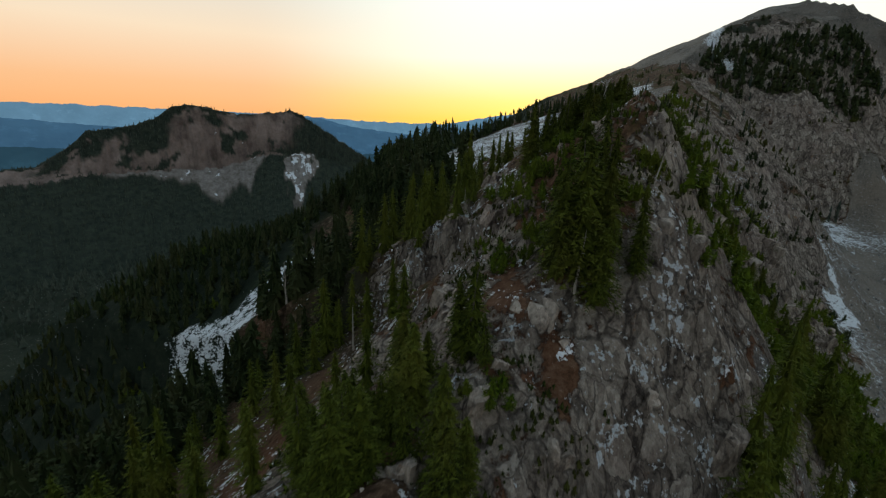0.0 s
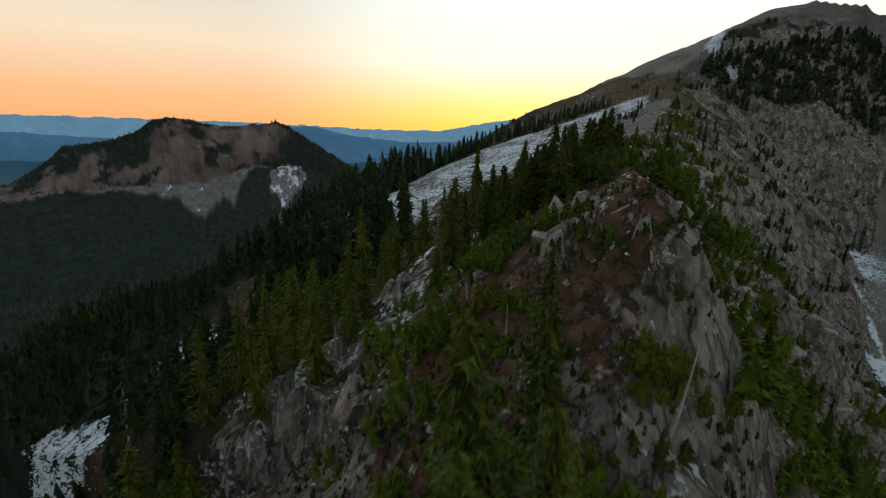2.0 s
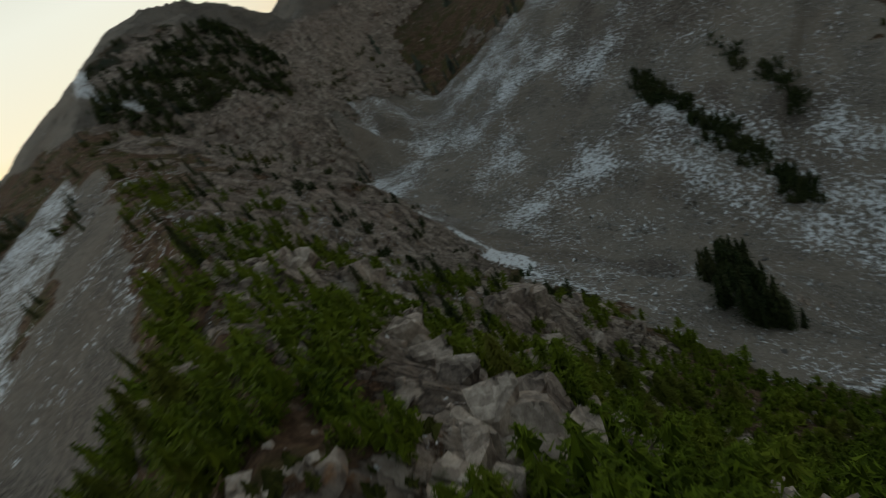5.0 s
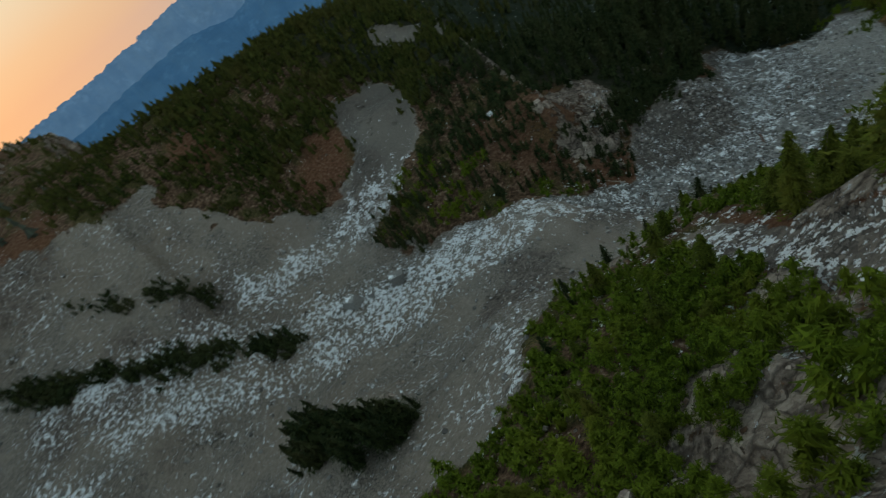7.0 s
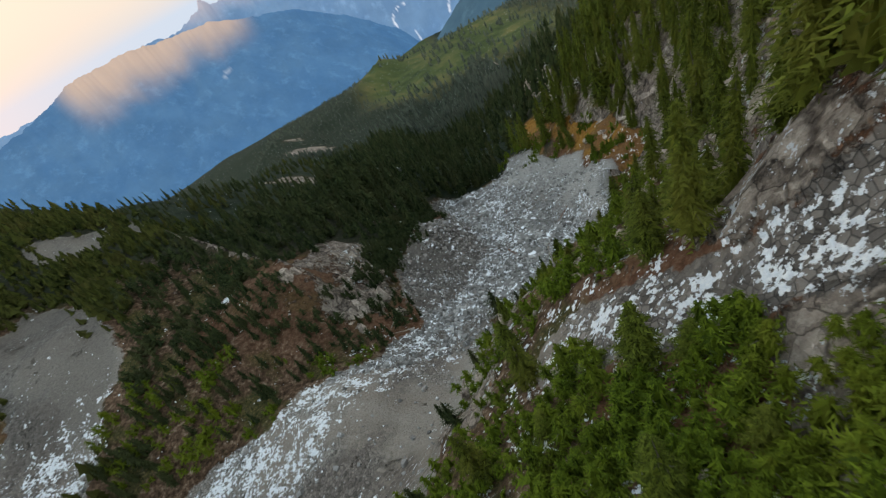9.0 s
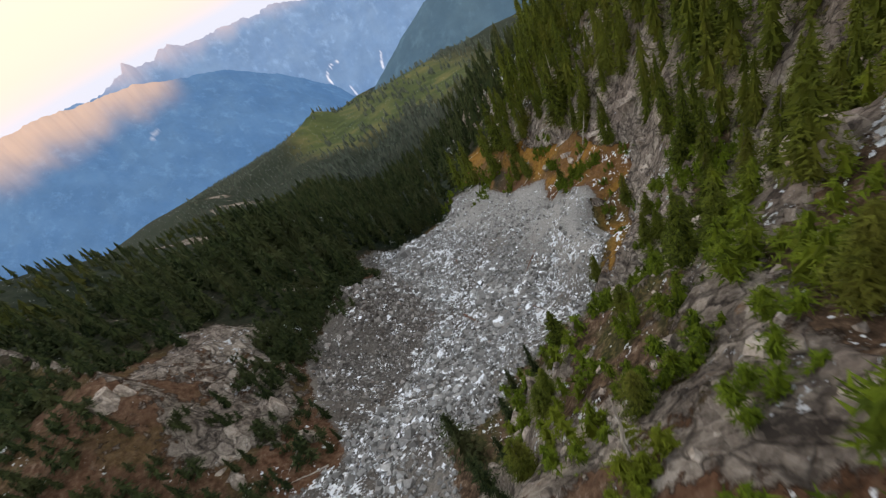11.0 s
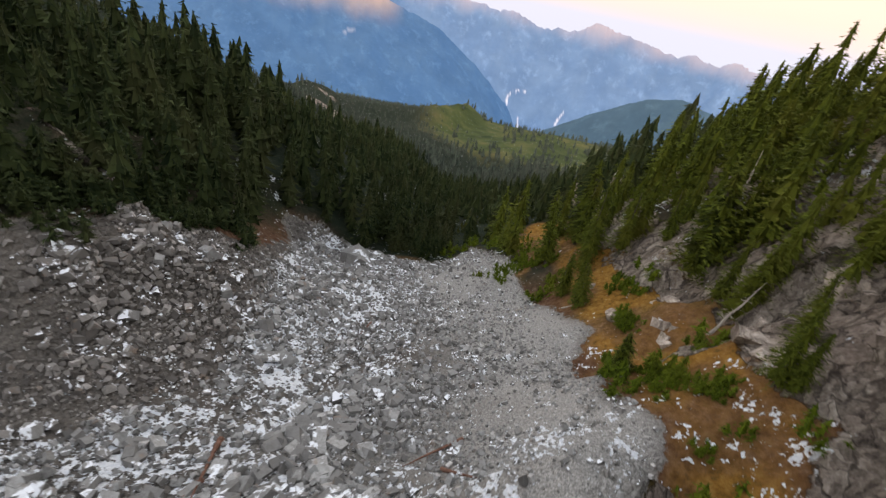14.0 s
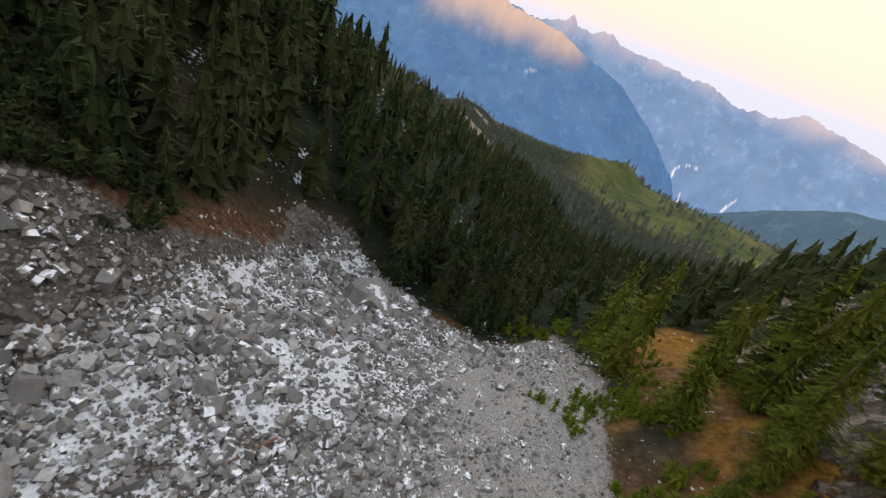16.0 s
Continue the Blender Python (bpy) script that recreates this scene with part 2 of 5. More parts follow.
    rise = n.math("ADD", n.math("MULTIPLY", n.noise(1.5, 8, 0.7), 0.7), n.math("MULTIPLY", gap, n.math("MULTIPLY", scree, 0.9)))
    rise = n.math("ADD", rise, n.math("MULTIPLY", n.math("MULTIPLY", n.math("ADD", n.math("MULTIPLY", mid, 4.0), n.span(joint, 0.0, 0.05, 0.0, 0.7)), bare), 1.0))
    rise = n.math("ADD", rise, n.math("MULTIPLY", lie, 0.15))
    n.bump(rise, 0.9, 0.5)
    return n.done(base)


def stone_material(name="grey_stone", warm=0.0):
    n = Nodes(name, 0.88)
    rnd = n.nt.nodes.new("ShaderNodeNewGeometry").outputs["Random Per Island"]
    tone = n.ramp(rnd, (0.0, (0.10, 0.098, 0.095)), (0.45, (0.25, 0.246, 0.238)), (0.8, (0.31, 0.315, 0.31)), (1.0, (0.48, 0.47, 0.455)))
    if warm:
        tone = n.mix(warm, tone, n.ramp(rnd, (0.0, (0.06, 0.051, 0.045)), (0.6, (0.18, 0.157, 0.14)), (1.0, (0.36, 0.325, 0.295))))
    c = n.mix(n.span(n.noise(2.2, 6, 0.7), 0.35, 0.7, 0.0, 0.55), tone, (0.12, 0.112, 0.104))
    c = n.mix(n.span(n.noise(0.8, 4), 0.6, 0.72, 0, 0.5), c, (0.23, 0.16, 0.115))
    up = n.nt.nodes.new("ShaderNodeSeparateXYZ")
    n.nt.links.new(n.nt.nodes.new("ShaderNodeNewGeometry").outputs["Normal"], up.inputs[0])
    lie = n.math("MULTIPLY", n.span(up.outputs["Z"], 0.5, 0.75), n.span(n.noise(0.5, 5, 0.65), 0.555, 0.60))
    c = n.mix(lie, c, (0.78, 0.81, 0.85))
    n.bump(n.noise(6.0, 6, 0.7), 0.5, 0.05)
    return n.done(c)


def cliff_material():
    n = Nodes("cliff_rock", 0.9)
    c, mid, joint = rock_colour(n, 0.22)
    moss = n.span(n.noise(0.5, 5, 0.65), 0.60, 0.70, 0, 0.6)
    c = n.mix(moss, c, (0.05, 0.055, 0.022))
    n.bump(n.math("ADD", n.math("MULTIPLY", mid, 3.0), n.span(joint, 0.0, 0.05, 0.0, 0.3)), 0.8, 0.14)
    return n.done(c)


def foliage_material(name, dark, lit, dry):
    n = Nodes(name, 0.75)
    isle = n.nt.nodes.new("ShaderNodeNewGeometry").outputs["Random Per Island"]
    each = n.nt.nodes.new("ShaderNodeObjectInfo").outputs["Random"]
    c = n.mix(n.span(isle, 0.0, 1.0, 0.0, 0.9), dark, lit)
    c = n.mix(n.span(n.noise(0.13, 4), 0.45, 0.75, 0, 0.6), c, dry)
    c = n.mix(n.span(n.noise(0.022, 4, 0.6), 0.46, 0.66, 0, 0.55), c, tuple(0.45 * (a + b) for a, b in zip(lit, dry)))
    c = n.mix(n.math("MULTIPLY", each, 0.35), c, lit)
    n.b.inputs["Subsurface Weight"].default_value = 0.0
    return n.done(c)


def bark_material(name, dark, pale):
    n = Nodes(name, 0.9)
    c = n.ramp(n.noise(3.0, 6, 0.7, stretch=(1, 1, 0.15)), (0.3, dark), (0.7, pale))
    n.bump(n.noise(6.0, 6, 0.7, stretch=(1, 1, 0.1)), 0.7, 0.05)
    return n.done(c)


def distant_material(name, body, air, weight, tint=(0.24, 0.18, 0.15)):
    """A far range: its own colour, haze painted as blue emission, pale scars and streams, and last light painted on its
    top.
    """
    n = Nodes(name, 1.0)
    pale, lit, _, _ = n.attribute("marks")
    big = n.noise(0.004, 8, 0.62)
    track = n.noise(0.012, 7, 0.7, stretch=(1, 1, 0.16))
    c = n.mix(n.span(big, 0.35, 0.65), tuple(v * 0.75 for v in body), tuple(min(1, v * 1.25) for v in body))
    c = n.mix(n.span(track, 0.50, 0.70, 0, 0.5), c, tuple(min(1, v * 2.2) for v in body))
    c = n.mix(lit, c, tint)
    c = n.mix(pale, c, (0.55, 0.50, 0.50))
    # Air haze and the sunlit top are painted in as emission.
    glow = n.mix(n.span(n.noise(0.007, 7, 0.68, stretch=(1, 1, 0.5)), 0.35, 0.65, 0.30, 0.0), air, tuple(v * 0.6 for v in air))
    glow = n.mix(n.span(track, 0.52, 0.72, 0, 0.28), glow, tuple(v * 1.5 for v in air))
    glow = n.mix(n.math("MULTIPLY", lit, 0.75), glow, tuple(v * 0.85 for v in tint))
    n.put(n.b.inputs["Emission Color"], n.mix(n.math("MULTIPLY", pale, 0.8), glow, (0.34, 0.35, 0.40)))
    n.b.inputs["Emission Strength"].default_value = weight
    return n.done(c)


MAT_GROUND = ground_material()
MAT_STONE = stone_material()
MAT_BROWN = stone_material("brown_stone", 0.65)
MAT_CLIFF = cliff_material()
MAT_FIR = foliage_material("fir_needles", (0.011, 0.019, 0.004), (0.102, 0.126, 0.016), (0.135, 0.118, 0.022))
MAT_BRUSH = foliage_material("dwarf_fir_needles", (0.011, 0.023, 0.003), (0.104, 0.146, 0.011), (0.130, 0.128, 0.015))
# Shaded copy of MAT_FIR: the darkness of shade is put into the needle colour.
MAT_WOODS = foliage_material("shaded_fir_needles", (0.007, 0.014, 0.006), (0.046, 0.062, 0.022), (0.066, 0.064, 0.028))
MAT_HEATH = foliage_material("heath_brush", (0.008, 0.014, 0.004), (0.055, 0.066, 0.014), (0.085, 0.070, 0.022))
# Needles for distant woods, paler and bluer: air haze painted into the colour.
MAT_FARWOODS = foliage_material("hazy_fir_needles", (0.022, 0.030, 0.025), (0.080, 0.100, 0.078), (0.10, 0.10, 0.078))
MAT_BARK = bark_material("grey_bark", (0.05, 0.042, 0.036), (0.17, 0.15, 0.13))
MAT_LOG = bark_material("rotten_red_wood", (0.085, 0.042, 0.030), (0.24, 0.135, 0.10))
MAT_SNAG = bark_material("bleached_wood", (0.22, 0.19, 0.16), (0.48, 0.44, 0.39))


# ---------------------------------------------------------------- number helpers
def lattice(ix, iy, seed):
    n = (ix * 374761393 + iy * 668265263 + seed * 2147483647) & 0xFFFFFFFF
    n = ((n ^ (n >> 13)) * 1274126177) & 0xFFFFFFFF
    return ((n ^ (n >> 16)) & 0xFFFFFF) / 0xFFFFFF


def vnoise(x, y, size, seed=0):
    """Smooth noise from 0 to 1 with cells of that size."""
    x, y = np.asarray(x, float) / size, np.asarray(y, float) / size
    ix, iy = np.floor(x).astype(np.int64), np.floor(y).astype(np.int64)
    fx, fy = x - ix, y - iy
    fx, fy = fx * fx * (3 - 2 * fx), fy * fy * (3 - 2 * fy)
    a, b = lattice(ix, iy, seed), lattice(ix + 1, iy, seed)
    c, d = lattice(ix, iy + 1, seed), lattice(ix + 1, iy + 1, seed)
    return (a * (1 - fx) + b * fx) * (1 - fy) + (c * (1 - fx) + d * fx) * fy


def fbm(x, y, size, seed=0, octaves=4, gain=0.5):
    total, amp, norm = 0, 1.0, 0
    for k in range(octaves):
        c, s = math.cos(k * 0.9), math.sin(k * 0.9)
        total = total + amp * vnoise(c * x - s * y, s * x + c * y, size / 2 ** k, seed + 17 * k)
        norm += amp
        amp *= gain
    return total / norm


def ridged(x, y, size, seed=0, octaves=3):
    total, amp, norm = 0, 1.0, 0
    for k in range(octaves):
        total = total + amp * (1 - np.abs(2 * vnoise(x + 31 * k, y - 13 * k, size / 2 ** k, seed + 5 * k) - 1))
        norm += amp
        amp *= 0.5
    return total / norm


def smooth(a, b, v):
    v = np.clip((np.asarray(v, float) - a) / (b - a), 0, 1)
    return v * v * (3 - 2 * v)


def spine(line, x, y):
    """For places x, y: height of the nearest point of a line in space, how far off it is, to which side (left is negative), and how far along."""
    best = np.full(np.shape(x), 1e18)
    z, side, along = np.zeros_like(best), np.zeros_like(best), np.zeros_like(best)
    run = 0.0
    for (ax, ay, az), (bx, by, bz) in zip(line, line[1:]):
        ux, uy = bx - ax, by - ay
        length = math.hypot(ux, uy)
        t = np.clip(((x - ax) * ux + (y - ay) * uy) / length ** 2, 0, 1)
        px, py = x - ax - t * ux, y - ay - t * uy
        d2 = px * px + py * py
        near = d2 < best
        best = np.where(near, d2, best)
        z = np.where(near, az + t * (bz - az), z)
        side = np.where(near, np.sign(px * uy - py * ux), side)
        along = np.where(near, run + t * length, along)
        run += length
    return z, np.sqrt(best), side, along


def top_of(parts, soft):
    """The highest of several surfaces, with soft seams."""
    m = np.max(parts, axis=0)
    return m + soft * np.log(sum(np.exp((p - m) / soft) for p in parts))


# ---------------------------------------------------------------- the lie of the land
CREST = [(-80, -900, -345), (-40, -600, -290), (-10, -300, -200), (-2, -205, -142), (4, -145, -106), (4, -100, -90), (0, -65, -72), (-6, -35, -57), (-8, -10, -38), (-2, 15, -27), (6, 36, -23), (17, 50, -16),
         (25, 58, -7), (30, 66, -2.5), (35, 80, -1.5), (42, 94, 0.5), (53, 114, -1), (72, 145, 3), (90, 185, 8), (106, 220, 14),
         (118, 250, 20), (138, 280, 33), (160, 296, 47), (182, 308, 59), (205, 317, 69), (228, 320, 73), (300, 480, -20), (420, 900, -240)]
SPUR = [(205, 314, 66), (192, 280, 42), (187, 252, 18), (205, 226, -10), (213, 213, -34)]
WALL = [(150, 480, -60), (228, 320, 73), (242, 302, 69), (247, 286, 58), (262, 265, 33), (290, 280, 40), (320, 300, 57), (352, 305, 60), (396, 268, 29), (412, 237, 4),
        (446, 194, -8), (350, 115, -8), (275, 70, -16), (238, 40, -25), (208, -45, -40), (185, -105, -74), (172, -160, -105), (178, -230, -126),
        (205, -330, -158), (247, -452, -173), (245, -573, -208), (180, -760, -246), (115, -925, -262), (90, -1100, -318), (60, -1400, -400)]
GULLY = [(268, 226, -42), (215, 185, -49), (170, 130, -61), (140, 85, -76), (135, 50, -81), (113, 28, -79), (93, 9, -90), (81, -10, -101), (70, -30, -108), (67, -70, -116),
         (62, -110, -128), (75, -200, -158), (70, -400, -225), (40, -900, -340), (20, -1500, -560)]


# knolls and hollows: place, height and reach
KNOBS = [(120, 86, 9, 8), (112, -2, 7, 10.5), (51, 49, -8, 4.7), (36, 58, -5, 3.9), (77, 110, 7, 9), (87, 113, 5, 6), (81, -34, 4.5, 6), (87, -23, 2.5, 5), (84, -66, -6, 9), (42, -58, -4.0, 10),
         (43, -18, 2.2, 5), (60, 9, 3.2, 4.5), (36, -5, -6, 5), (134, -9, -7, 10), (167, -20, -10, 14), (101, 28, 3.5, 7), (19, 87, 3.0, 4), (30, 61, 4.0, 3.0), (24.5, 65, 2.5, 3), (30, -11, -5.5, 4.5), (38, -9, -2.6, 5), (26, -17, -2.5, 4), (36, -24, 1.6, 4), (-36, 146, -8, 13)]


def fall(d, at, drop, on=0.35):
    """A profile that goes on falling beyond its last knot."""
    return np.interp(d, at, drop) + on * np.maximum(0, d - at[-1])


def height(x, y, parts=False):
    x, y = np.asarray(x, float), np.asarray(y, float)
    wx = x + 5 * (fbm(x, y, 26, 3) - 0.5)
    wy = y + 5 * (fbm(x, y, 26, 9) - 0.5)
    z, d, side, s = spine(CREST, wx, wy)
    east_n = fall(d, [0, 5, 13, 20, 30, 40, 60, 90, 200, 600], [0, 5, 19, 32, 43, 49, 60, 90, 220, 400])
    east_s = fall(d, [0, 5, 13, 20, 30, 40, 50, 60, 90, 200, 600], [0, 4, 18, 34, 51, 61, 68, 84, 120, 240, 430])
    east_p = fall(d, [0, 10, 25, 45, 65, 90, 200, 600], [0, 5, 14, 30, 58, 90, 220, 400])
    east_s = east_s * np.interp(wy, [-70, -40, -5, 12], [0.5, 0.62, 0.88, 1.0])
    mix, far = smooth(20, 65, wy), smooth(125, 180, wy)
    east = (east_n * mix + east_s * (1 - mix)) * (1 - far) + east_p * far
    west_s = fall(d, [0, 8, 30, 100, 250, 700, 1200], [0, 4, 20, 64, 130, 250, 260])
    west_n = fall(d, [0, 30, 60, 75, 100, 140, 250, 700, 1200], [0, 8, 15, 20, 33, 58, 130, 250, 260])
    mix = smooth(98, 148, wy)
    west = west_n * mix + west_s * (1 - mix)
    crest = z - np.where(side > 0, east, west)
    dw, along = d * side, s
    z, d, side, _ = spine(SPUR, wx, wy)
    spur = z - fall(d, [0, 6, 16, 30, 60, 150], [0, 3, 18, 38, 62, 150], 1.0)
    z, d, side, _ = spine(WALL, wx, wy)
    inner = fall(d, [0, 6, 25, 50, 100, 200], [0, 5, 42, 72, 108, 190])
    low = fall(d, [0, 20, 60, 200], [0, 8, 34, 150])
    steep = smooth(90, 170, wy)
    wall = z - np.where(side > 0, inner * steep + low * (1 - steep), fall(d, [0, 30, 120, 400, 1000], [0, 14, 50, 160, 300]))
    z, d, side, _ = spine(GULLY, wx, wy)
    left_n = fall(d, [0, 8, 40, 80, 140, 200, 400], [0, 1, 14, 36, 50, 40, -60], -0.5)
    left_s = fall(d, [0, 8, 25, 45, 80, 140, 200, 400], [0, 2, 14, 22, 28, 34, 10, -60], -0.5)
    up = smooth(-20, 25, wy)
    left = left_n * up + left_s * (1 - up)
    right = fall(d, [0, 10, 30, 60, 90, 150], [0, 1, 5, 14, 24, -40], -0.6)
    bowl = z + np.where(side < 0, left, right)
    wall = np.maximum(wall, spur)
    knob = sum(a * np.exp(-((x - bx) ** 2 + (y - by) ** 2) / (2 * r * r)) for bx, by, a, r in KNOBS)
    h = top_of([crest, wall, bowl], 2.0) + knob
    away = np.hypot(x, y)
    floor = np.interp(away, [0, 600, 1300, 2600, 4600], [-255, -262, -330, -560, -640]) - 380 * smooth(900, 2600, -y)
    h = np.maximum(h, floor)
    return (h, crest, wall, bowl, dw, along) if parts else h


# outline of the open scree in plan: the floor of the bowl and the gully below it
SCREE = [(57, 8), (66, 14), (77, 20), (82, 40), (84, 58), (86, 75), (93, 95), (110, 120), (135, 162), (165, 200), (180, 212), (230, 232), (275, 222), (290, 190),
         (275, 120), (228, 78), (211, 46), (196, 48), (185, 45), (174, 40), (167, 34), (165, 14), (175, 1), (183, -4), (178, -18), (170, -19), (152, -8), (143, 10), (149, 22), (150, 41), (134, 36), (127, 29), (116, 23), (99, 17), (91, 7), (95, -8),
         (97, -17), (90, -27), (88, -35), (84, -43), (80.5, -52), (80.5, -60), (84, -68), (80, -73), (73, -75), (63, -72.5), (58, -73), (51, -79), (44, -73), (41, -64), (38, -52), (36.5, -40), (38, -30), (37.5, -25), (34.5, -20), (34.5, -15), (38, -10), (41, -5), (44, 1), (50, 5)]
# the belt of yellow grass between the fine gravel and the foot of the rocks
BELT = [(50, 9), (44, 2), (41, -5), (37.5, -10), (34.5, -15), (34, -20), (37.5, -26), (36.5, -32), (32, -31), (27, -27), (24, -19), (27.5, -16), (31, -12.5), (33.5, -8), (37, -3), (43, 3), (48, 8)]
# the snowy slope on the sunset side of the ridge, and the bare gravel above it
APRON = [(108, 248), (74, 239), (47, 227), (20, 206), (1, 158), (-5, 138), (0, 132), (13, 131), (24, 138), (35, 145), (48, 155), (66, 179), (90, 212), (102, 232)]
BARE = [(112, 234), (74, 160), (50, 120), (38, 120), (24, 128), (12, 130), (24, 137), (36, 144), (50, 154), (68, 178), (92, 212)]


def inside(outline, x, y):
    """Distance to an outline in plan, positive within it."""
    best, odd = np.full(np.shape(x), 1e9), np.zeros(np.shape(x), bool)
    for (ax, ay), (bx, by) in zip(outline, outline[1:] + outline[:1]):
        ux, uy = bx - ax, by - ay
        t = np.clip(((x - ax) * ux + (y - ay) * uy) / (ux * ux + uy * uy), 0, 1)
        best = np.minimum(best, np.hypot(x - ax - t * ux, y - ay - t * uy))
        odd ^= ((ay > y) != (by > y)) & (x < ux * (y - ay) / (uy if uy else 1e-9) + ax)
    return np.where(odd, best, -best)


def off_line(line, x, y):
    return spine([(*p, 0) for p in line], x, y)[1]


STRIP = [(-20, 118), (-30, 113), (-37, 104), (-52, 108), (-64, 108), (-76, 98)]


def brown_mound(x, y):
    """The heap of browner stones along the forest edge of the gully."""
    edge = np.interp(y, [-60, -52, -42, -32, -22, -12, 0, 8], [82, 78, 75.5, 74.5, 74.5, 77, 83, 90])
    return smooth(-2.0, 2.5, x - edge + 6 * (fbm(x, y, 12, 21) - 0.5)) * smooth(8, -2, y)


def bare_patch(x, y):
    """Grey openings in the woods."""
    rag = fbm(x, y, 14, 23) - 0.5
    out = smooth(30, 20, np.hypot(x - 196, (y + 372) * 0.7) + 40 * rag)
    out = np.maximum(out, smooth(13, 8, np.hypot(x - 153, y + 160) + 16 * rag))
    return np.maximum(out, smooth(14, 9, np.hypot(x - 229, y + 466) + 16 * rag))


def zones(x, y):
    """Height with its relief, and where there is scree, snow, yellow grass, bare rock, woodland floor and red earth, from 0 to 1 each."""
    x, y = np.asarray(x, float), np.asarray(y, float)
    h, crest, wall, bowl, dw, along = height(x, y, True)
    e = 1.5
    steep = np.hypot(height(x + e, y) - height(x - e, y), height(x, y + e) - height(x, y - e)) / (2 * e)
    rag = fbm(x, y, 12, 21) - 0.5
    scree = smooth(-2.0, 2.0, inside(SCREE, x, y) + 9 * rag + 9 * (fbm(x, y, 5, 27, 3) - 0.5) * smooth(15, 25, y))
    # stony chutes on the flank of the ridge
    chute = smooth(4.4, 2.2, off_line([(52, 72), (57, 66), (63, 61), (68, 56)], x, y) + 6 * rag)
    chute = np.maximum(chute, smooth(3.2, 1.4, off_line([(43, 56), (51, 51), (57, 45)], x, y) + 5 * rag))
    # the wide snowy apron on the sunset side of the ridge
    apron = smooth(-2.5, 2.5, inside(APRON, x, y) + 9 * rag)
    spill = smooth(-2, 2, inside(BARE, x, y) + 9 * rag) * (1 - apron)
    strip = smooth(8, 3, off_line(STRIP, x, y) + 20 * rag)
    dome = smooth(225, 262, y) * smooth(26, 34, h + 10 * rag) * smooth(330, 280, np.abs(x - 200) + np.abs(y - 310))
    dome = dome * smooth(22, 31, np.hypot((x - 190) * 0.6, y - 274) + 26 * (fbm(x, y, 16, 171, 3) - 0.5))
    high = smooth(98, 112, y) * smooth(-6, 4, dw)
    rock = np.maximum(smooth(0.72 - 0.2 * high, 1.2 - 0.4 * high, steep + 0.5 * rag) * smooth(40, 24, -dw), smooth(8, 4, off_line([(19, -29), (24, -14), (29, -7), (35, 1), (44, 9), (57, 15)], x, y) + 10 * rag)) * (1 - scree) * (1 - chute)
    rock = np.maximum(rock, 0.75 * smooth(0.47, 0.58, fbm(x, y, 11, 99, 3)) * smooth(26, 18, np.abs(dw)) * smooth(22, 34, y) * smooth(118, 104, y))
    rock = np.maximum(rock, 0.9 * smooth(1.1, 0.7, np.hypot((x - 107) / 8, (y + 16) / 13) + rag))
    rock = rock * (1 - smooth(72, 78, x) * smooth(-34, -42, y))
    belt = smooth(-1.2, 1.2, inside(BELT, x, y) + 5 * rag) * (1 - scree)
    mat = smooth(11, 6, np.hypot(x - 25, (y - 64) * 0.8) + 8 * rag) * smooth(0.4, -0.6, x - 0.25 * (y - 60) - 28.5)
    rock = rock * (1 - belt) * (1 - 0.35 * mat)
    foot = inside([(27, -22), (34, -24), (38, -60), (44, -80), (36, -105), (27, -90), (26, -60), (22, -35)], x, y)
    grass = smooth(-1.5, 1.5, foot + 7 * rag) + 0.9 * smooth(2, 0, off_line([(50, 8), (41, 0), (37, -10), (36, -20)], x, y) + 3 * rag)
    grass = np.clip(grass + smooth(0.60, 0.68, fbm(x, y, 7, 91)) * 0.8 * smooth(4, 9, inside(SCREE, x, y) * -1 + 12) * smooth(-50, -20, -np.abs(y + 40)) * smooth(70, 60, x) * (1 - rock), 0, 1)
    grass = np.maximum(grass, belt)
    near = smooth(430, 260, np.hypot(x - 90, y - 80))
    lump = fbm(x, y, 9, 40, 4) - 0.5
    ribs = ridged(along + 0.25 * h, 0.3 * dw, 8, 50, 3) - 0.62
    blocks = np.floor(4 * fbm(x + 0.5 * h, y, 6, 55, 3)) / 4 - 0.5
    d_h = near * (1.6 * lump * (1 - 0.7 * scree) + (6.0 * ribs + np.interp(y, [95, 120], [3.0, 1.2]) * blocks) * rock + 0.45 * (fbm(x, y, 2.6, 60, 3) - 0.5))
    d_h = d_h + scree * near * 1.6 * (fbm(x, y, 16, 66, 3) - 0.5)
    h = h + d_h + (1 - near) * 18 * (fbm(x, y, 120, 70, 4) - 0.5)
    # old snow: along the foot of the cliffs, down the middle of the gully, in the chutes and on the apron
    middle = smooth(13, 4, off_line([(150, 80), (140, 50), (113, 24), (90, 0), (73, -24), (73, -45), (78, -58), (82, -69)], x, y) + 16 * rag)
    left_foot = smooth(4.0, 1.0, off_line([(60, 9), (48, 4), (41, -4), (37, -12), (35, -24)], x, y) + 4 * rag)
    upper = smooth(95, 125, y) * smooth(0.42, 0.6, fbm(x, y, 40, 81, 3) + 0.1)
    snow = scree * np.clip(0.31 + 0.26 * smooth(10, -5, y) * smooth(46, 56, x + 0.15 * y) + 0.38 * middle * smooth(40, -10, y) + 0.12 * left_foot + 0.12 * smooth(30, 60, y) + 0.08 * upper + 1.3 * (fbm(x, y, 20, 80, 3) - 0.5) - 0.3 * smooth(50, 42, x + 0.15 * y) * smooth(-2, -12, y), 0, 1)
    snow = snow * (1 - 0.75 * smooth(138, 150, x) * smooth(34, 18, y)) - 0.05 * smooth(20, 40, y) * scree
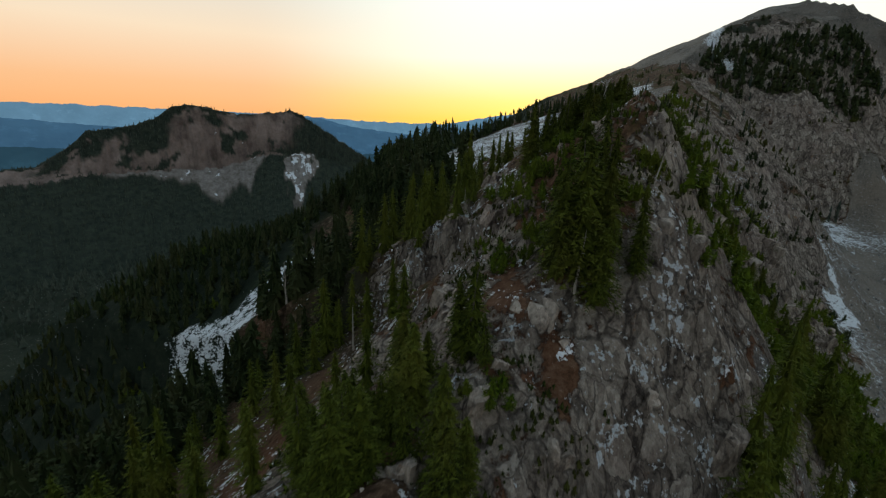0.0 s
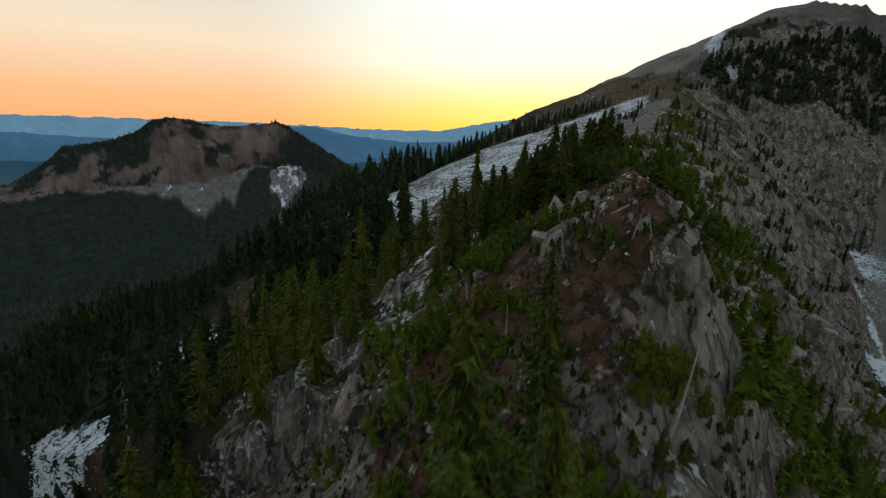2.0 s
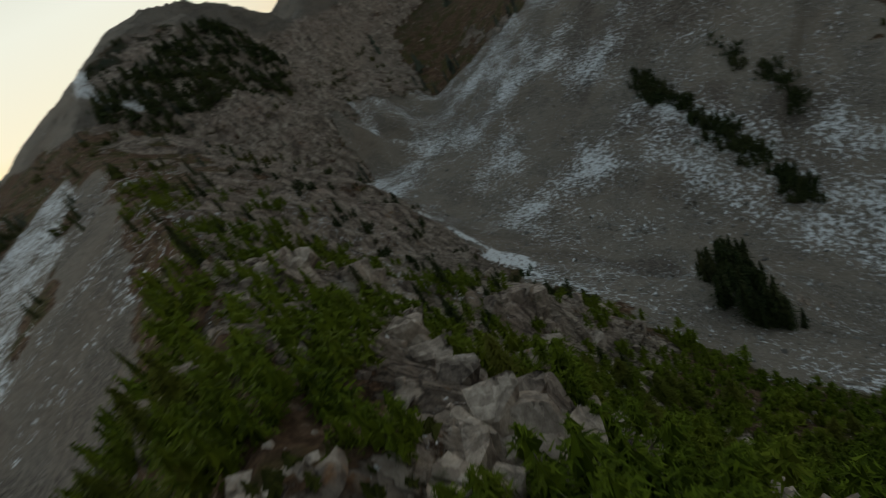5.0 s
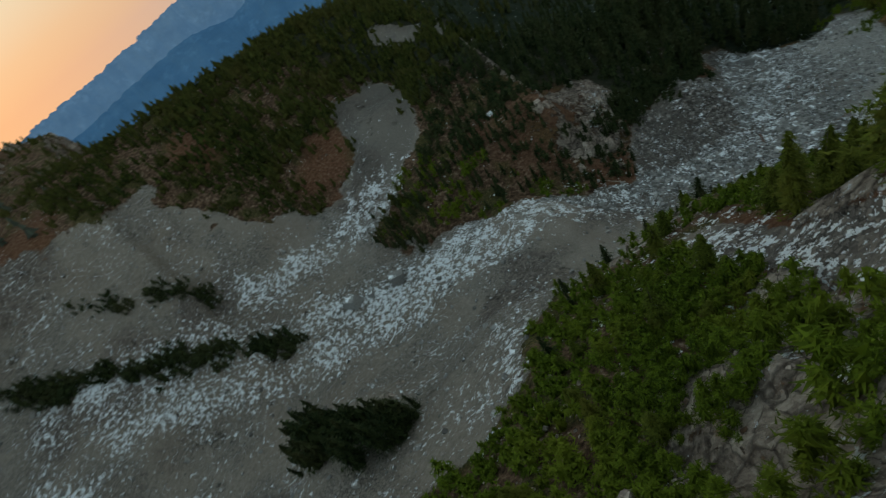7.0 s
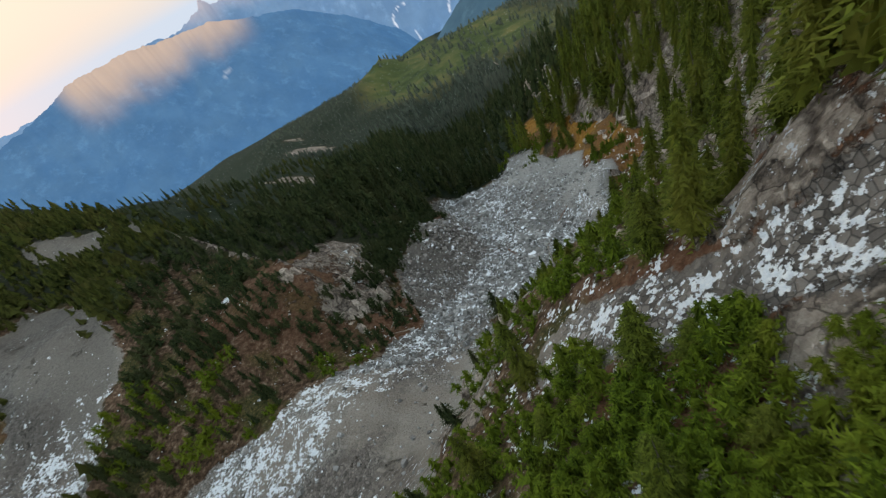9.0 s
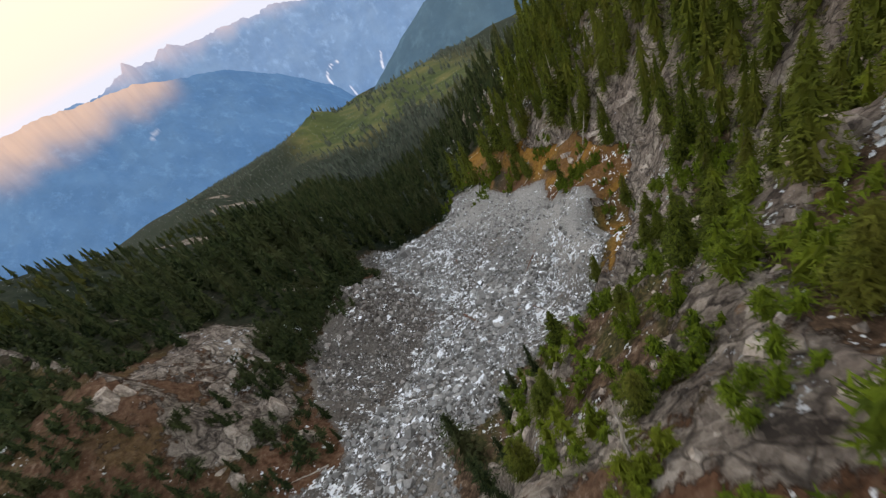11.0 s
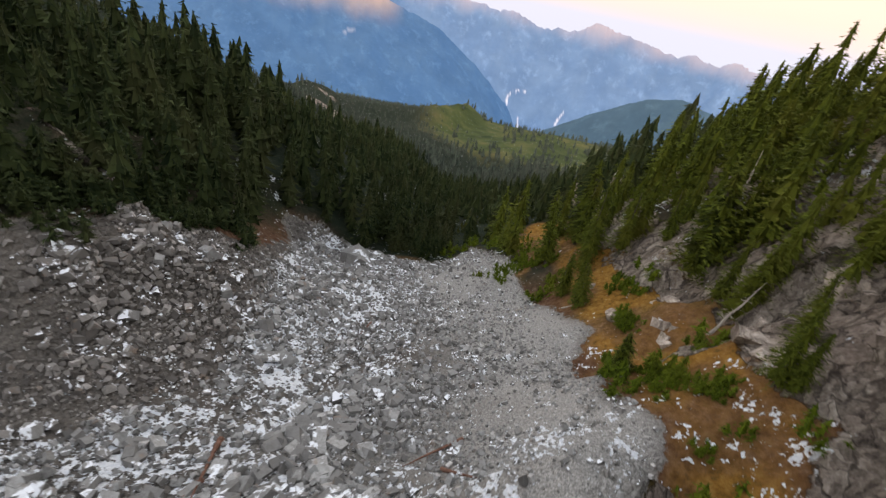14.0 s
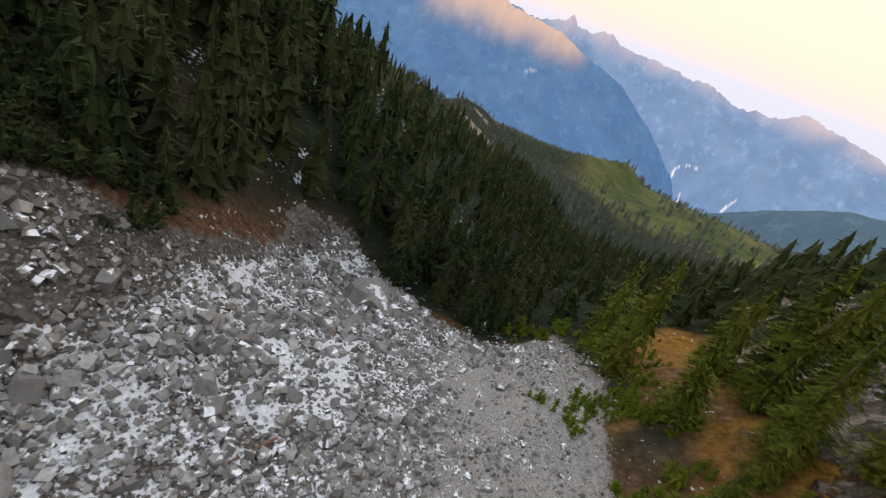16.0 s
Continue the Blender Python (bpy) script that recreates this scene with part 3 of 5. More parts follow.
    snow = np.maximum(snow, scree * smooth(5, 2, off_line([(96, 96), (113, 121), (138, 162), (168, 199), (183, 210), (230, 228)], x, y) + 12 * rag) * smooth(0.42, 0.54, fbm(x, y, 11, 87, 3)))
    channel = np.maximum(smooth(9, 3, off_line([(145, 12), (153, 28), (163, 45), (172, 62)], x, y) + 9 * rag), smooth(15, 6, off_line([(90, 4), (108, 24), (122, 38), (138, 54), (160, 74), (190, 104)], x, y) + 12 * rag))
    hollow = scree * smooth(88, 98, x) * smooth(8, 22, y) * smooth(125, 95, y)
    snow = snow * (1 - hollow) + hollow * (0.20 + 0.38 * channel)
    snow = snow + scree * (0.04 * smooth(88, 100, x) * smooth(20, 34, y) * smooth(130, 100, y) * smooth(0.36, 0.5, fbm(x, y, 14, 86, 3)))
    tip = brown_mound(x, y)
    snow = snow * (1 - 0.8 * tip)
    snow = np.maximum(snow, 0.56 * chute * smooth(0.3, 0.5, fbm(x, y, 6, 83)))
    snow = np.maximum(snow, np.maximum(0.74 * apron * (0.75 + 0.25 * smooth(0.4, 0.55, fbm(x, y, 9, 84, 3))), 0.80 * strip))
    snow = np.maximum(snow, 0.48 * smooth(3.4, 1.4, off_line([(24, 85), (18.5, 80), (18, 74), (14, 74), (8, 77)], x, y) + 5 * rag))
    snow = np.maximum(snow, 0.8 * smooth(6, 2, off_line([(160, 272), (158, 290), (172, 312)], x, y) + 6 * rag))
    patch = np.maximum(smooth(10, 7, np.hypot(x - 171, (y + 39) * 1.6) + 8 * rag), smooth(6, 4, np.hypot(x - 152, (y + 41) * 1.4) + 6 * rag))
    snow = snow * (1 - patch)
    snow = np.maximum(snow, 1.0 * smooth(2.4, 1.6, np.hypot(x - 126, y + 2)))
    snow = np.maximum(snow, 0.34 * smooth(0.44, 0.58, fbm(x, y, 9, 88)) * smooth(8, 20, dw) * smooth(60, 50, dw) * smooth(20, 40, y) * smooth(110, 90, y))
    snow = np.maximum(snow, 0.40 * smooth(0.46, 0.58, fbm(x, y, 10, 89)) * smooth(4, 10, -dw) * smooth(34, 26, -dw) * smooth(30, 45, y) * smooth(110, 95, y))
    snow = np.maximum(snow, 0.30 * near * (1 - scree) * smooth(60, 40, -dw) * smooth(118, 100, x) * smooth(0.46, 0.62, fbm(x, y, 17, 85)))
    snow = snow * (1 - 0.85 * mat)
    edge = smooth(2.6, 0.6, off_line([(24, -19), (27.5, -16), (31, -12.5), (33.5, -8), (37, -3), (43, 3), (48, 8)], x, y) + 3 * rag)
    snow = np.maximum(snow * (1 - 0.5 * belt), belt * (0.26 + 0.40 * edge))
    rock = np.maximum(rock, bare_patch(x, y))
    stony = np.clip(scree + patch + chute + 0.85 * apron + 0.9 * spill + 0.8 * dome + 0.25 * strip, 0, 1)
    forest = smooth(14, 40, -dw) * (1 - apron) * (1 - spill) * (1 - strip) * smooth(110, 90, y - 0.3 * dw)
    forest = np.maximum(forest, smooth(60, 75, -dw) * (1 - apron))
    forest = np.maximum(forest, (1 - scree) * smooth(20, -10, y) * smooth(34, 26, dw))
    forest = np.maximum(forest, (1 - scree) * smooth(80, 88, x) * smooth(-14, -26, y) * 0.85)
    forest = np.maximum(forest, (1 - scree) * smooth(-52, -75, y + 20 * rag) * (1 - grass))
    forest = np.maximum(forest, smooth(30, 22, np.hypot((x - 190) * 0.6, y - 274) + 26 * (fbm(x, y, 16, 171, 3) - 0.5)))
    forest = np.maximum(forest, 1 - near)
    earth = smooth(0.58, 0.66, fbm(x, y, 26, 95, 3)) * (1 - forest) * smooth(150, 110, y)
    earth = np.maximum(earth, smooth(8, 4, np.hypot(x - 173, (y - 17) * 0.45) + 9 * rag))
    earth = np.maximum(earth, 0.45 * spill)
    earth = np.maximum(earth, 0.6 * smooth(22, 12, np.hypot(x - 112, y + 4) + 12 * rag) * (1 - scree))
    earth = np.maximum(earth, 0.55 * scree * tip)
    earth = np.maximum(earth, 0.55 * smooth(-4, 5, -dw) * smooth(40, 24, -dw) * smooth(20, 34, y) * smooth(125, 112, y) * smooth(0.34, 0.5, fbm(x, y, 9, 96, 3)))
    earth = np.maximum(earth, 0.7 * smooth(13, 8, np.hypot(x + 24, (y - 66) * 0.8) + 8 * rag))
    earth = np.maximum(earth, 0.6 * mat * smooth(0.46, 0.6, fbm(x, y, 3, 98, 3)))
    meadow = smooth(-560, -660, y + 160 * rag) * smooth(-260, -120, x) * smooth(190, 130, x + 0.12 * (y + 760))
    forest = forest * (1 - meadow)
    grass = grass * (0.35 + 0.65 * smooth(0.4, 0.55, fbm(x, y, 5, 97, 3)))
    gravel = scree * smooth(57, 43, x + 0.15 * y + 16 * rag) * smooth(6, -4, y)
    return h, stony, np.clip(snow, 0, 1), grass * (1 - scree), np.clip(rock, 0, 1), np.clip(forest, 0, 1) * (1 - 0.5 * rock), np.clip(earth, 0, 1), meadow, gravel


# ---------------------------------------------------------------- mesh helpers
def stretched(knots):
    """Coordinates between knots (place, spacing there)."""
    out = [knots[0][0]]
    while out[-1] < knots[-1][0]:
        out.append(out[-1] + float(np.interp(out[-1], [k[0] for k in knots], [k[1] for k in knots])))
    return np.array(out)


def mesh_from(name, verts, faces, material):
    me = bpy.data.meshes.new(name)
    verts, faces = np.asarray(verts, np.float32), np.asarray(faces, np.int32)
    k = faces.shape[1]
    me.vertices.add(len(verts))
    me.vertices.foreach_set("co", verts.ravel())
    me.loops.add(faces.size)
    me.loops.foreach_set("vertex_index", faces.ravel())
    me.polygons.add(len(faces))
    me.polygons.foreach_set("loop_start", np.arange(0, faces.size, k, dtype=np.int32))
    me.polygons.foreach_set("loop_total", np.full(len(faces), k, np.int32))
    me.polygons.foreach_set("use_smooth", np.zeros(len(faces), bool))
    me.update(calc_edges=True)
    me.materials.append(material)
    return me


def grid_faces(nx, ny):
    i = np.arange(nx * ny).reshape(ny, nx)
    return np.stack([i[:-1, :-1], i[:-1, 1:], i[1:, 1:], i[1:, :-1]], -1).reshape(-1, 4)


def part(name, me, parent, label=""):
    ob = new(name, me)
    ob.parent = parent
    return tagged(ob, label)


# ---------------------------------------------------------------- the ground
XS = stretched([(-4600, 300), (-1500, 120), (-400, 14), (-110, 3.5), (-25, 1.5), (0, 0.85), (95, 0.85), (150, 1.6), (240, 3.0), (420, 7), (900, 40), (4600, 300)])
YS = stretched([(-4600, 300), (-1500, 80), (-420, 12), (-130, 3), (-75, 1.0), (15, 0.85), (125, 0.85), (200, 1.8), (330, 3.5), (600, 20), (1500, 100), (4600, 300)])
gx, gy = np.meshgrid(XS, YS)
gz, g_scree, g_snow, g_grass, g_rock, g_forest, g_earth, g_meadow, g_gravel = zones(gx, gy)
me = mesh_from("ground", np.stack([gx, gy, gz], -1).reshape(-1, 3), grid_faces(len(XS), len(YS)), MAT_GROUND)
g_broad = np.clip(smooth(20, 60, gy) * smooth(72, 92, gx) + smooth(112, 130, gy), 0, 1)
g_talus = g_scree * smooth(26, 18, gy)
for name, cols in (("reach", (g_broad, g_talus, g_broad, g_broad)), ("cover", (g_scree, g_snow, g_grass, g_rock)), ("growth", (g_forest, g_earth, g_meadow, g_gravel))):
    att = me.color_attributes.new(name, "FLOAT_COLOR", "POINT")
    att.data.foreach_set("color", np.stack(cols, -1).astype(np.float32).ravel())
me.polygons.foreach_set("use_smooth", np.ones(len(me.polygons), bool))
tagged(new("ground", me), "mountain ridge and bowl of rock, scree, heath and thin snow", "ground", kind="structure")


def ground_z(x, y):
    """Height of the sheet, read from its own grid."""
    x, y = np.atleast_1d(np.asarray(x, float)), np.atleast_1d(np.asarray(y, float))
    i = np.clip(np.searchsorted(XS, x) - 1, 0, len(XS) - 2)
    j = np.clip(np.searchsorted(YS, y) - 1, 0, len(YS) - 2)
    u, v = (x - XS[i]) / (XS[i + 1] - XS[i]), (y - YS[j]) / (YS[j + 1] - YS[j])
    return (gz[j, i] * (1 - u) + gz[j, i + 1] * u) * (1 - v) + (gz[j + 1, i] * (1 - u) + gz[j + 1, i + 1] * u) * v


def ground_at(grid, x, y):
    i = np.clip(np.searchsorted(XS, x), 0, len(XS) - 1)
    j = np.clip(np.searchsorted(YS, y), 0, len(YS) - 1)
    return grid[j, i]


# ---------------------------------------------------------------- far ranges
def smooth_line(az, knots):
    return np.interp(az, [k[0] for k in knots], [k[1] for k in knots])


def far_range(name, label, distance, knots, foot, material, rough, seed, depth=900, jag=1.0, marks=(), sunny=None):
    """A mountain range seen across the valley: knots of (bearing, height of its skyline in degrees). marks: pale tracks
    as (bearing, height, bearing, height, width, strength);
    sunny: the bearings between which the last light is painted on its top, and how far down."""
    az = np.arange(knots[0][0], knots[-1][0], 0.12)
    rows = np.linspace(0, 1, 64 if marks else 24)
    A, R = np.meshgrid(az, rows)
    top = np.tan(np.radians(smooth_line(A, knots))) * distance
    fine = rough * jag * (fbm(A * 30, A * 0 + seed, 24, seed, 6, 0.62) - 0.5)
    spur = rough * 1.3 * (ridged(A * 26 + 90 * R, 380 * R + seed, 75, seed + 3, 4) - 0.6)
    z = foot + (top - foot) * (1 - R ** 1.15) + fine * (1 - R) ** 4 + spur * np.sin(np.pi * R) * 1.2
    dist = distance - depth * R + spur * 1.5 * R
    x, y = 55 + dist * np.sin(np.radians(A)), 10 + dist * np.cos(np.radians(A))
    me = mesh_from(name, np.stack([x, y, z], -1).reshape(-1, 3), grid_faces(len(az), len(rows)), material)
    me.polygons.foreach_set("use_smooth", np.ones(len(me.polygons), bool))
    el = np.degrees(np.arctan((z + 65) / dist - 0.0167))
    pale, lit = 0 * A, 0 * A
    for a0, e0, a1, e1, wide, strong in marks:
        ua, ue = a1 - a0, e1 - e0
        t = np.clip(((A - a0) * ua + (el - e0) * ue) / (ua * ua + ue * ue), 0, 1)
        off = np.hypot(A - a0 - t * ua, el - e0 - t * ue) + 1.1 * wide * (fbm(A * 5, el * 5, 1.0, seed + 9, 4) - 0.5)
        pale = np.maximum(pale, strong * smooth(wide, 0.4 * wide, off))
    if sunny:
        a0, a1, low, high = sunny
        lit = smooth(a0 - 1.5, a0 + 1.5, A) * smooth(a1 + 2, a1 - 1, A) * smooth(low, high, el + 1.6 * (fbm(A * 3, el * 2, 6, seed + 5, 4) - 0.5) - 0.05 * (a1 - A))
    att = me.color_attributes.new("marks", "FLOAT_COLOR", "POINT")
    att.data.foreach_set("color", np.stack([pale, lit, 0 * A, 0 * A + 1], -1).astype(np.float32).ravel())
    return tagged(new(name, me), label, "mountain range", kind="structure")


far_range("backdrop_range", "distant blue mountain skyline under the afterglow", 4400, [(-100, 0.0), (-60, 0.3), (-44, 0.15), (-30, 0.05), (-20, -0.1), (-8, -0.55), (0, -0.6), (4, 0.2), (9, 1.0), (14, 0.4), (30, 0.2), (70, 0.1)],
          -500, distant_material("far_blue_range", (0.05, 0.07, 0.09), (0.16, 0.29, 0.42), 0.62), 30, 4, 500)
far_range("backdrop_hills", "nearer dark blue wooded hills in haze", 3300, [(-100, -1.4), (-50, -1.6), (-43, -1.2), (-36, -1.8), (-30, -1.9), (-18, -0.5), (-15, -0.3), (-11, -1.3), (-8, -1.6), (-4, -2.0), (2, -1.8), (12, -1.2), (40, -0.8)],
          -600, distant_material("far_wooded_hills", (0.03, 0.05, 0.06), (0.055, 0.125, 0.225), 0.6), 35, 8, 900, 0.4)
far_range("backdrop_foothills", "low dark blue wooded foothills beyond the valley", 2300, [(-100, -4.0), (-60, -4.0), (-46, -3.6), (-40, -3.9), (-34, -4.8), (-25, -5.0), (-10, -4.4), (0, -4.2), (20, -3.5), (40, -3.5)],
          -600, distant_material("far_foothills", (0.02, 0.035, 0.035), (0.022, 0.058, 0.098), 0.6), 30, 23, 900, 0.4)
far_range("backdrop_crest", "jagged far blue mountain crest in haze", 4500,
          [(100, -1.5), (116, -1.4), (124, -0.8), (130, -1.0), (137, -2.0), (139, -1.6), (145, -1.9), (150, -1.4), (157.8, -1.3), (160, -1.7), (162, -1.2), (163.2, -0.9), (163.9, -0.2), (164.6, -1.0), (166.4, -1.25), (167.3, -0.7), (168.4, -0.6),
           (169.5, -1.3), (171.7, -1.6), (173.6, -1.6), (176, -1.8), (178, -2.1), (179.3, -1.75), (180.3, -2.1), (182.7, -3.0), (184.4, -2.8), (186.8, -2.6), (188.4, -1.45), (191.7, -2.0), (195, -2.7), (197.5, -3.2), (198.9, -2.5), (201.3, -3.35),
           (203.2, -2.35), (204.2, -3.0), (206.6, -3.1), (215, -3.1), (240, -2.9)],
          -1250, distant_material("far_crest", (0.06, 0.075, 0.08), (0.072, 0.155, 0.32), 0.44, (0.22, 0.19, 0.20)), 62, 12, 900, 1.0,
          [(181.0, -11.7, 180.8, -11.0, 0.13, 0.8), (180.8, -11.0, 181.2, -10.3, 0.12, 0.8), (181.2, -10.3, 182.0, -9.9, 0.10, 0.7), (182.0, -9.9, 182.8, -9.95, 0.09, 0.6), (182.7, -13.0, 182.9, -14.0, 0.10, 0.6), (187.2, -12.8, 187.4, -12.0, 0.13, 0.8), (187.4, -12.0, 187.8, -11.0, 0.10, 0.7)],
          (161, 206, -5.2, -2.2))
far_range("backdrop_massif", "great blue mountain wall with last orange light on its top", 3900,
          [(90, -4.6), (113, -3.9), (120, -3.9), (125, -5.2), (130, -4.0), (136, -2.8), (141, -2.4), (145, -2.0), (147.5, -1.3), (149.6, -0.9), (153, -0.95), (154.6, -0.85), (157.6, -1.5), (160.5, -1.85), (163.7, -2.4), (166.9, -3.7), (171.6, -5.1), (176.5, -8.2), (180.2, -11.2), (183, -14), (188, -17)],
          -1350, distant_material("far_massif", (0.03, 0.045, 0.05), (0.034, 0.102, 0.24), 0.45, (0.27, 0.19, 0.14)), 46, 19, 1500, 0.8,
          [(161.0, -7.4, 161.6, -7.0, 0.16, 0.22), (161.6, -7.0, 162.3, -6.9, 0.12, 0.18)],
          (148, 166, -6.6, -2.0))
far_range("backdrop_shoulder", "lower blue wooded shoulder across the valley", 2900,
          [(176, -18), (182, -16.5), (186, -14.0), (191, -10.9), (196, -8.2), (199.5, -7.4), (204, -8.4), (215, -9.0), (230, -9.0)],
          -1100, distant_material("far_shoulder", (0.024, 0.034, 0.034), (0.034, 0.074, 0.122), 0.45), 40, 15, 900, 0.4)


# ---------------------------------------------------------------- the flat-topped hill across the valley
def mesa_material():
    n = Nodes("mesa_rock_and_woods", 0.95)
    scree, snow, wood, _ = n.attribute("cover")
    rock = n.ramp(n.noise(0.03, 8, 0.7, stretch=(1.2, 1.2, 0.8)), (0.35, (0.12, 0.092, 0.082)), (0.65, (0.32, 0.255, 0.228)))
    c = n.mix(scree, rock, n.ramp(n.noise(0.12, 6, 0.7), (0.35, (0.15, 0.135, 0.122)), (0.65, (0.30, 0.28, 0.265))))
    # Woods of the hill, with a bluish haze tint mixed into their colour.
    c = n.mix(wood, c, n.ramp(n.noise(0.12, 7, 0.75), (0.35, (0.020, 0.028, 0.024)), (0.65, (0.055, 0.068, 0.050))))
    c = n.mix(n.span(n.math("ADD", n.noise(0.09, 6, 0.7), n.math("MULTIPLY", snow, 0.3)), 0.76, 0.80), c, (0.75, 0.78, 0.83))
    n.bump(n.noise(0.06, 8, 0.7), 0.9, 8.0)
    return n.done(c)


def mesa():
    """Seen from the ridge: knots of (bearing, skyline, foot of the cliff), degrees, 900 m off."""
    far = 900.0
    az = np.arange(-46, -3, 0.1)
    knots = [(-46, -6.4, -7.4), (-40.5, -5.6, -7.0), (-38.5, -4.4, -6.8), (-36.5, -2.5, -6.6), (-33, -2.0, -6.5), (-30.5, -1.0, -6.4), (-29, 0.1, -6.4), (-27.5, 0.45, -6.3), (-25, 0.0, -6.2), (-22.8, -0.4, -5.6),
             (-20, -0.2, -4.8), (-18.2, 0.0, -4.6), (-17.3, 0.25, -4.6), (-15.5, -0.6, -4.6), (-13, -2.2, -5.2), (-10, -4.2, -6.0), (-7, -6.0, -7.2), (-3, -8, -9)]
    ks = [k[0] for k in knots]
    sky, foot = np.interp(az, ks, [k[1] for k in knots]), np.interp(az, ks, [k[2] for k in knots])
    wob = fbm(az * 6, az * 0, 5, 31, 5, 0.6) - 0.5
    rows = np.linspace(0, 1, 60)
    A, R = np.meshgrid(az, rows)
    top = far * np.tan(np.radians(sky + 0.35 * wob))[None] + 0 * A
    low = far * 0.96 * np.tan(np.radians(foot))[None] + 0 * A
    cliff, talus = smooth(0.02, 0.42, R), smooth(0.42, 1.0, R)
    gull = ridged(A * 9, R * 2, 5, 33, 3) - 0.6
    d = far - 18 * smooth(0, 0.04, R) - 26 * cliff - 190 * talus + 11 * gull * cliff * (1 - 0.6 * talus)
    z = top + (low - top) * cliff - 120 * talus + 6 * gull * cliff + 5 * (fbm(A * 12, R * 30, 3, 35) - 0.5)
    x, y = 8 + d * np.sin(np.radians(A)), 15 + d * np.cos(np.radians(A))
    reach = np.interp(A, [-38, -34, -31, -28, -25.5, -22, -20.6, -19.8], [0.02, 0.05, 0.07, 0.13, 0.21, 0.19, 0.10, 0.0]) + 0.08 * (fbm(A, A * 0 + 3, 1.1, 37, 3) - 0.5)
    scree = smooth(0.39, 0.44, R + 0.05 * gull) * smooth(0.03, -0.01, R - 0.42 - reach) * smooth(-37, -34, A) * smooth(-19.6, -20.2, A + 2.2 * (R - 0.45))
    right = smooth(0.25, 0.0, np.abs(A + 16.2 + 3 * (R - 0.5)) - 1.1 + 2.2 * np.abs(R - 0.5) + 3.0 * (fbm(A * 2, R * 20, 1.5, 45, 3) - 0.5)) * smooth(0.36, 0.42, R) * smooth(0.80, 0.7, R)
    scree = np.maximum(scree, right)
    ragged = fbm(A * 1.1, R * 22, 1.6, 39, 4)
    wood = smooth(0.11, 0.05, R + 0.12 * (ragged - 0.5)) * smooth(0.40, 0.50, ragged + 0.02)
    wood = np.maximum(wood, smooth(-28.4, -30, A + 2.5 * (ragged - 0.5)) * smooth(0.27, 0.22, R + 0.45 * (ragged - 0.5)) * smooth(-41, -38.5, A + 6 * R))
    wood = np.maximum(wood, smooth(-17.0, -15.0, A + 5 * R - 3 * (ragged - 0.5)))
    wood = np.maximum(wood, smooth(0.60, 0.66, fbm(A * 1.6, R * 34, 2.4, 47, 4)) * (R < 0.40))
    wood = np.maximum(wood, smooth(0.44, 0.47, R + 0.08 * (ragged - 0.5)))
    wood = np.clip(wood * (1 - scree), 0, 1)
    snow = scree * np.maximum(0.45 * smooth(0.46, 0.6, fbm(A * 1.6, R * 14, 1.2, 43)), right * (0.2 + 0.9 * smooth(0.42, 0.56, fbm(A * 2.4, R * 30, 1.2, 48, 3)))) + 0.35 * (1 - wood) * smooth(0.62, 0.7, fbm(A * 3, R * 20, 1.6, 49))
    me = mesh_from("mesa", np.stack([x, y, z], -1).reshape(-1, 3), grid_faces(len(az), len(rows)), mesa_material())
    att = me.color_attributes.new("cover", "FLOAT_COLOR", "POINT")
    att.data.foreach_set("color", np.stack([scree, snow, wood, wood * 0 + 1], -1).astype(np.float32).ravel())
    me.polygons.foreach_set("use_smooth", np.ones(len(me.polygons), bool))
    tagged(new("backdrop_mesa", me), "flat-topped rocky hill with pale scree apron and dark woods", "hill", kind="structure")
    rng = np.random.RandomState(8)
    pick = rng.randint(0, A.size, 4600)
    pick = pick[(wood.ravel()[pick] > 0.6) & (R.ravel()[pick] > 0.05)]
    return np.stack([x.ravel()[pick], y.ravel()[pick], z.ravel()[pick]], -1)


MESA_TREES = mesa()



# ---------------------------------------------------------------- stones
def slab_stone(rng, cuts=4):
    """A sharp-edged block: a box with shifted and cut corners."""
    c = np.array([(i, j, k) for i in (-1, 1) for j in (-1, 1) for k in (-1, 1)], float)
    c = c * [1, 1, 1] + rng.uniform(-0.30, 0.30, (8, 3))
    c[c[:, 2] > 0, :2] *= rng.uniform(0.55, 1.0)
    more = [c[rng.randint(8)] * np.where(np.arange(3) == rng.randint(3), 0.35, 0.98) for _ in range(cuts)]
    bm = bmesh.new()
    for p in list(c) + more:
        bm.verts.new(p)
    res = bmesh.ops.convex_hull(bm, input=bm.verts)
    bmesh.ops.delete(bm, geom=[g for g in res["geom_interior"] if isinstance(g, bmesh.types.BMVert)], context="VERTS")
    bm.verts.index_update()
    out = np.array([tuple(q.co) for q in bm.verts]), np.array([[q.index for q in f.verts] for f in bm.faces])
    bm.free()
    return out


